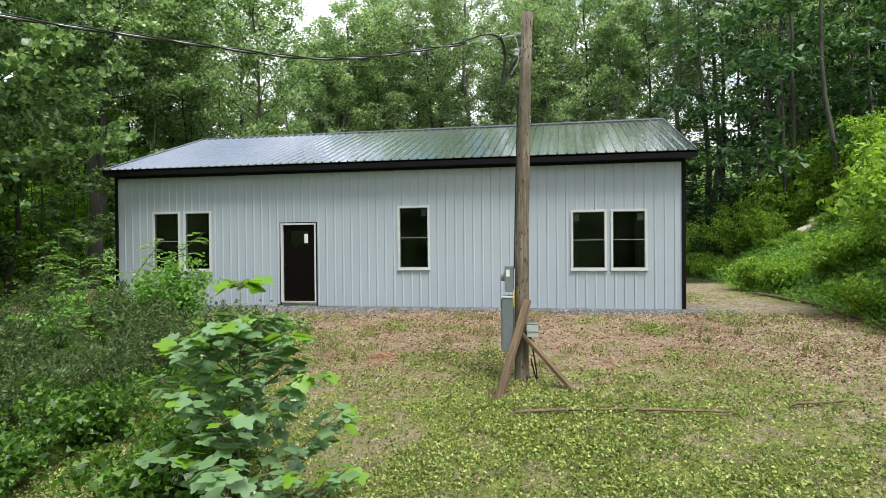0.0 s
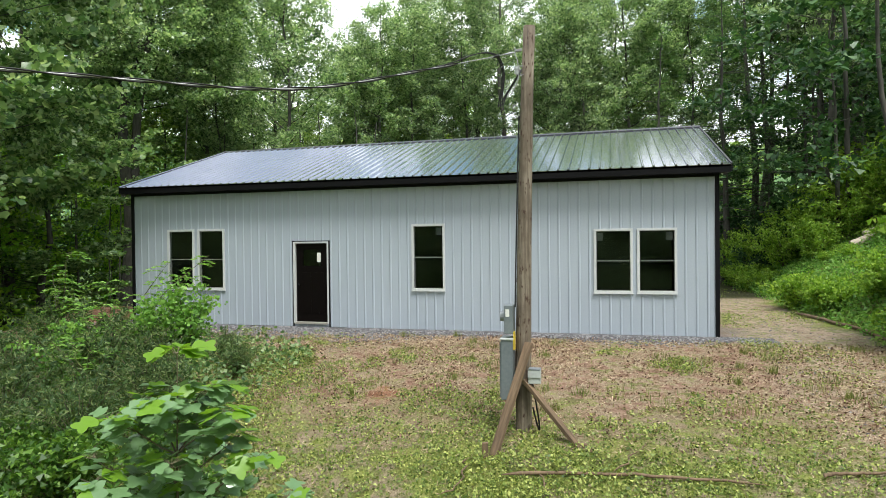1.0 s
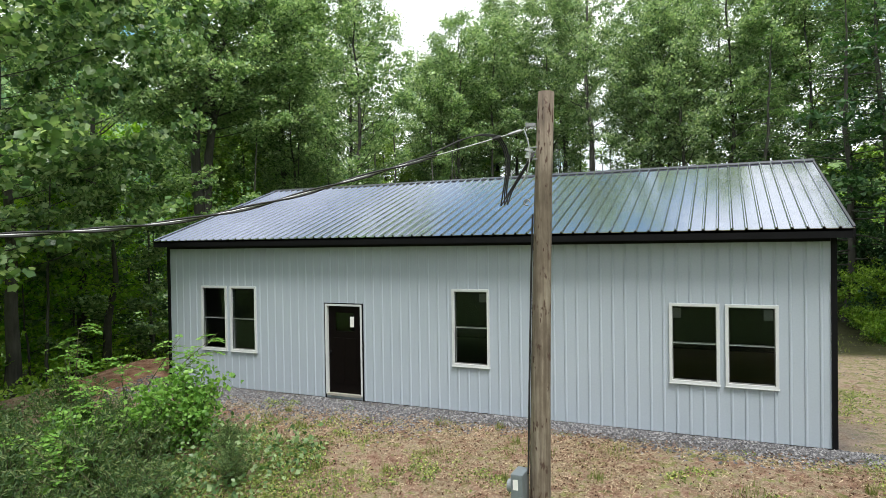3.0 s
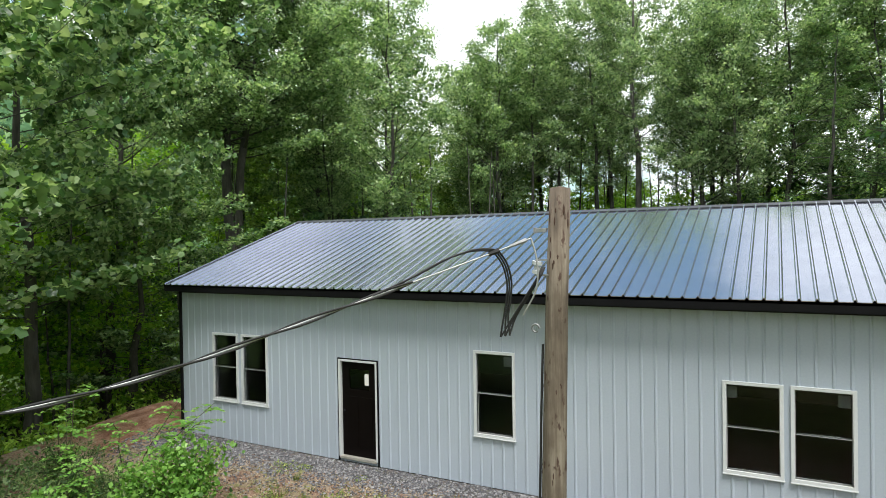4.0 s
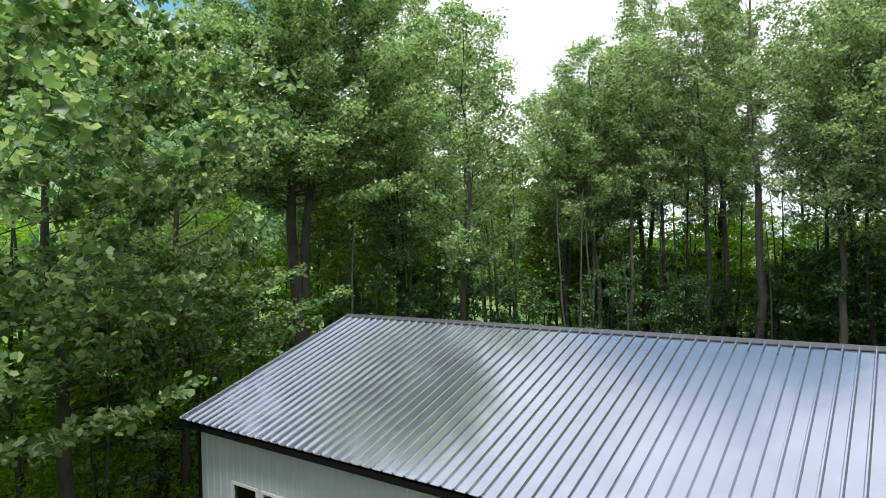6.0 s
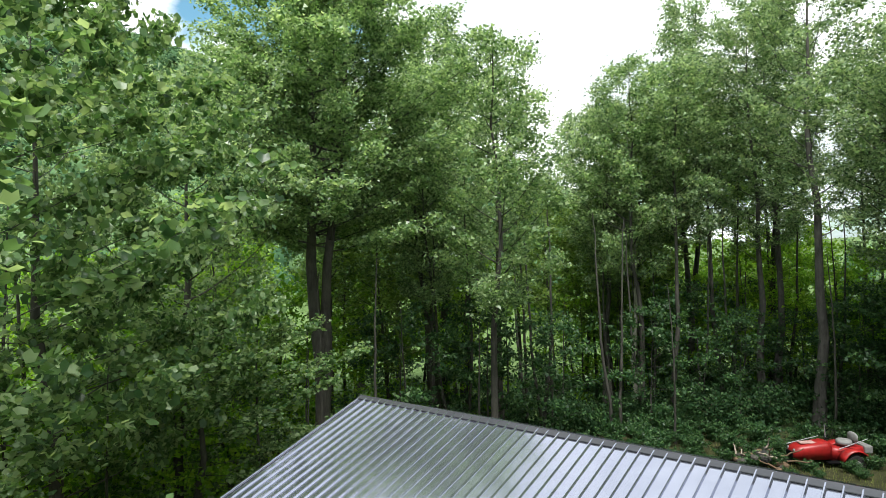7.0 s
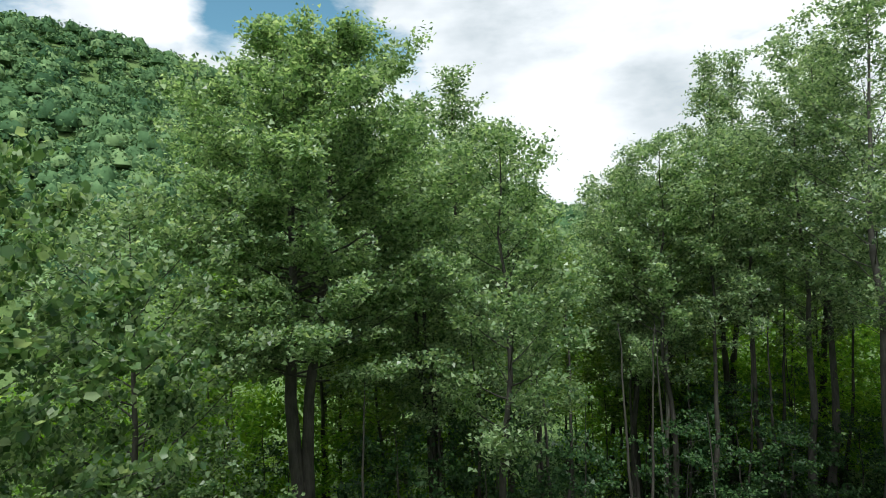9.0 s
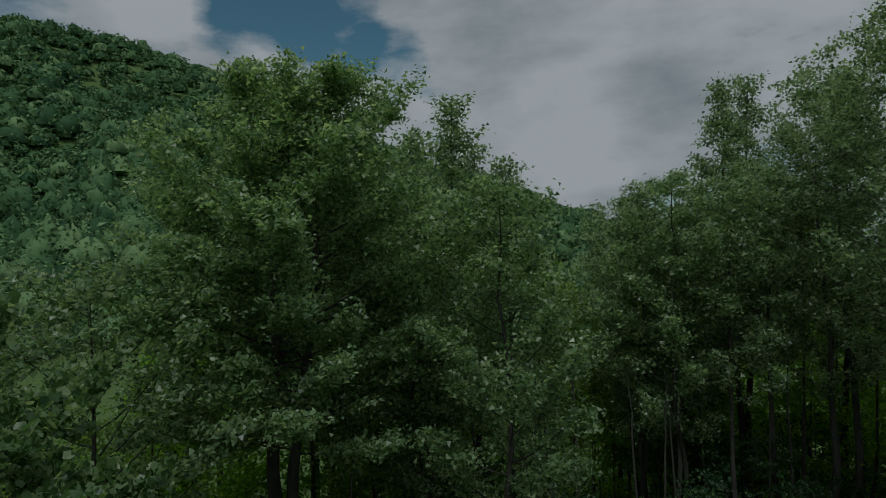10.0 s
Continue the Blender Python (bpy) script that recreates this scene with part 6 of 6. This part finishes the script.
def scatter_on(n, lo, hi, keep, lift=0.0):
    x, y = gr.uniform(lo[0], hi[0], n), gr.uniform(lo[1], hi[1], n)
    f = 0.45 * value_noise(x, y, 1.6, 1) + 0.33 * value_noise(x, y, 0.6, 2) + 0.22 * value_noise(x, y, 0.22, 3)
    f = smooth(0.30, 0.70, f)
    ok = gr.uniform(0, 1, n) < keep(x, y, f)
    x, y = x[ok], y[ok]
    return np.stack([x, y, ground_z(x, y) + lift], 1)


def lawn_keep(x, y, f):
    side = smooth(11.0, 9.5, x + 0.45 * (y + 5))
    green = smooth(-4.3, -6.6, y + 3.0 * (f - 0.5))
    spots = smooth(0.60, 0.77, 0.6 * value_noise(x, y, 1.0, 31) + 0.4 * value_noise(x, y, 0.35, 32))
    spots = np.maximum(spots * 0.7, 0.8 * smooth(4.6, 2.2, x + 1.5 * (f - 0.5)) * smooth(-2.6, -4.2, y + 1.5 * (f - 0.5)))
    return np.maximum(green * (0.14 + 1.0 * f ** 1.4), spots) * np.clip(side + 0.22, 0, 1) * (y < -0.6)


p = scatter_on(560000, (-3, -14.5), (15, -0.6), lawn_keep, 0.02)
p[:, 2] += gr.uniform(0, 1, len(p)) * 0.11 * smooth(0.42, 0.80, 0.5 * value_noise(p[:, 0], p[:, 1], 0.42, 51) + 0.5 * value_noise(p[:, 0], p[:, 1], 0.17, 52))
ob = from_mesh("ground_cover", leaves("ground_cover", p + gr.normal(0, 0.012, p.shape), gr.uniform(0.022, 0.058, len(p)), TRI, gr, 0.9), M_COVER)
tagged(ob, "low yellow-green weeds and clover over the yard", "ground cover", kind="stuff")
p = scatter_on(160000, (-3, -14.5), (15, -0.6), lambda x, y, f: 0.40 * lawn_keep(x, y, f) + 0.05 * f ** 3, -0.01)
ob = from_mesh("grass", clumps("grass", p, gr.uniform(0.05, 0.16, len(p)), gr), M_GRASS)
tagged(ob, "short patchy grass blades over the yard", "grass", kind="stuff")
p = scatter_on(330000, (-2, -13.0), (14, -0.8), lambda x, y, f: (0.75 - 0.55 * f) * (0.12 + 0.88 * smooth(-7.5, -5, y)), 0.012)
ob = from_mesh("dry_litter", leaves("dry_litter", p, gr.uniform(0.035, 0.14, len(p)), SLIVER, gr, 1.6), M_STRAW)
tagged(ob, "dry straw and dead leaves on the clay", "litter", kind="stuff")

p = scatter_on(110000, (-2, -13.0), (14, -0.5), lambda x, y, f: (0.2 + 0.5 * (1 - f)) * (0.05 + 0.95 * smooth(-7, -5, y)), 0.012)
ob = from_mesh("leaf_crumbs", leaves("leaf_crumbs", p, gr.uniform(0.02, 0.06, len(p)), TRI, gr, 1.0), M_CRUMB)
tagged(ob, "brown leaf crumbs and clay clods on the yard", "litter", kind="stuff")

# leafy tangle under the weeds
p = scatter_on(75000, (-12, -17), (3.2, -1.6), lambda x, y, f: smooth(-17, -12.5, y) * smooth(-12, -8, x) * smooth(2.2, 0.4, x + 1.2 * (f - 0.5) - 0.12 * (y + 5)) * smooth(-2.6, -4.0, y + 0.8 * (f - 0.5)), 0.0)
p[:, 2] += np.abs(gr.normal(0, 0.30, len(p))) * (0.25 + value_noise(p[:, 0], p[:, 1], 0.9, 9)) * smooth(3.0, 0.5, p[:, 0])
ob = from_mesh("tangle", leaves("tangle", p, gr.uniform(0.05, 0.13, len(p)), KITE, gr, 0.6), M_LEAF_NEAR)
tagged(ob, "low dark green leafy tangle between the weeds", "weeds", kind="stuff")
p = scatter_on(52000, (-24, -9), (-7.6, 16), lambda x, y, f: f, 0.0)
p[:, 2] += np.abs(gr.normal(0, 0.35, len(p))) * (0.3 + value_noise(p[:, 0], p[:, 1], 1.4, 12))
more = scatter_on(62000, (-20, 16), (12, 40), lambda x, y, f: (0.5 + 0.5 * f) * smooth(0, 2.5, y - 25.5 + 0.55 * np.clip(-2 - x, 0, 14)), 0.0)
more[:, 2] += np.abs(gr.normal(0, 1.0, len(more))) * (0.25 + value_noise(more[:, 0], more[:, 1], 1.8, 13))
# thicket leaves carry the canopy's shade in their colour
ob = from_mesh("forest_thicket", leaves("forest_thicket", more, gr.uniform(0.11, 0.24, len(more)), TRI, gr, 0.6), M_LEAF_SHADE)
tagged(ob, "thicket with shade-darkened leaves under the trees", "undergrowth", kind="stuff")
# bright leaf tone stands in for light on the woods floor
ob = from_mesh("forest_undergrowth", leaves("forest_undergrowth", p, gr.uniform(0.09, 0.22, len(p)), TRI, gr, 0.6), M_LEAF_BRIGHT)
tagged(ob, "green undergrowth on the woodland floor", "undergrowth", kind="stuff")

# weeds and stones on the track beside the house
p = scatter_on(60000, (10.4, -4.0), (14.0, 14.0), lambda x, y, f: smooth(0.50, 0.72, 0.6 * value_noise(x, y, 1.3, 35) + 0.4 * value_noise(x, y, 0.4, 36)) * 0.8 * (0.35 + 0.65 * smooth(0.5, 1.0, np.abs(x - 11.9))), 0.0)
p[:, 2] += np.abs(gr.normal(0, 0.03, len(p)))
ob = from_mesh("track_weeds", leaves("track_weeds", p, gr.uniform(0.02, 0.055, len(p)), TRI, gr, 0.8), M_COVER)
tagged(ob, "low weeds in patches on the dirt track", "weeds", kind="stuff")

# single tufts in the clay
tr = np.random.default_rng(72)
tuft_xy = np.stack([tr.uniform(-1, 13, 60), tr.uniform(-5.5, -0.7, 60)], 1)
c = np.repeat(tuft_xy, 90, 0) + tr.normal(0, 1, (5400, 2)) * np.repeat(tr.uniform(0.03, 0.17, 60), 90)[:, None]
p = np.stack([c[:, 0], c[:, 1], ground_z(c[:, 0], c[:, 1])], 1)
ob = from_mesh("grass_tufts", clumps("grass_tufts", p, tr.uniform(0.05, 0.20, len(p)), tr), M_GRASS)
tagged(ob, "green grass tufts on bare red clay", "grass", kind="stuff")

# bank growth: soft weeds over the slope
p = scatter_on(110000, (12.6, -9), (20, 20), lambda x, y, f: 0.9 * smooth(12.9, 13.6, x - 0.04 * np.clip(-y, 0, 30)) * smooth(20, 15, x), 0.0)
p[:, 2] += np.abs(gr.normal(0, 0.16, len(p))) * (0.4 + np.sin(p[:, 0] * 2.1) * np.sin(p[:, 1] * 1.7) * 0.5 + 0.5)
ob = from_mesh("bank_weeds", leaves("bank_weeds", p, gr.uniform(0.05, 0.13, len(p)), TRI, gr, 0.7), M_LEAF_FROND)
tagged(ob, "soft bright weeds over the bank", "weeds", kind="stuff")
p = scatter_on(30000, (-5, 10.5), (12, 27), lambda x, y, f: 0.7 * smooth(-4.5, -1, x), -0.02)
ob = from_mesh("back_grass", clumps("back_grass", p, gr.uniform(0.10, 0.30, len(p)), gr), M_COVER)
tagged(ob, "green grass behind the house", "grass", kind="stuff")


# gravel: crushed stones along the wall foot and on the track
def stones(name, xy, lo, hi, label):
    k = len(xy)
    ico = np.array([(1, 0, 0), (-1, 0, 0), (0, 1, 0), (0, -1, 0), (0, 0, 1), (0, 0, -1)], float)
    fc = np.array([(0, 2, 4), (2, 1, 4), (1, 3, 4), (3, 0, 4)])
    v = ico[None] * gr.uniform(0.6, 1.3, (k, 6, 1)) + gr.normal(0, 0.16, (k, 6, 3))
    a = gr.uniform(0, 6.28, k)
    x = v[..., 0] * np.cos(a)[:, None] - v[..., 1] * np.sin(a)[:, None]
    y = v[..., 0] * np.sin(a)[:, None] + v[..., 1] * np.cos(a)[:, None]
    v = np.stack([x, y, v[..., 2] * 0.7], -1) * gr.uniform(lo, hi, (k, 1, 1))
    z = ground_z(xy[:, 0], xy[:, 1])
    v += np.stack([xy[:, 0], xy[:, 1], z + 0.012], 1)[:, None, :]
    ob = from_mesh(name, grid_mesh(name, v.reshape(-1, 3), (fc[None] + (np.arange(k) * 6)[:, None, None]).reshape(-1, 3)), M_STONE)
    return tagged(ob, label, "gravel", kind="stuff")


k = 14000
gx_ = gr.uniform(-5.6, 11.2, k)
gy_ = -np.abs(gr.normal(0, 0.50, k)) * (0.45 + 0.7 * value_noise(gx_, gx_ * 0, 1.3, 15) + 0.95 * smooth(4.5, 1, gx_)) - 0.03
stones("gravel", np.stack([gx_, gy_], 1), 0.012, 0.034, "crushed grey gravel along the foot of the wall")
k = 9000
wx, wy = gr.uniform(-4.8, 3.8, k), gr.uniform(-1.6, -0.25, k)
keep_ = gr.uniform(0, 1, k) < smooth(-1.45, -0.7, wy + 0.7 * (value_noise(wx, wy, 0.5, 41) - 0.5)) * smooth(3.8, 1.5, wx)
stones("gravel", np.stack([wx, wy], 1)[keep_], 0.012, 0.034, "crushed grey gravel spread before the door")
k = 2600
ty = gr.uniform(-9, 14, k)
txx = 11.6 + gr.normal(0, 0.9, k) - 0.02 * ty
keep_ = gr.uniform(0, 1, k) < (0.15 + 0.85 * value_noise(txx, ty, 1.9, 17) * value_noise(txx, ty, 0.3, 18))
txx, ty = txx[keep_], ty[keep_]
stones("track_gravel", np.stack([txx, ty], 1)[(txx > 10.5)], 0.010, 0.026, "loose grey stones on the track")
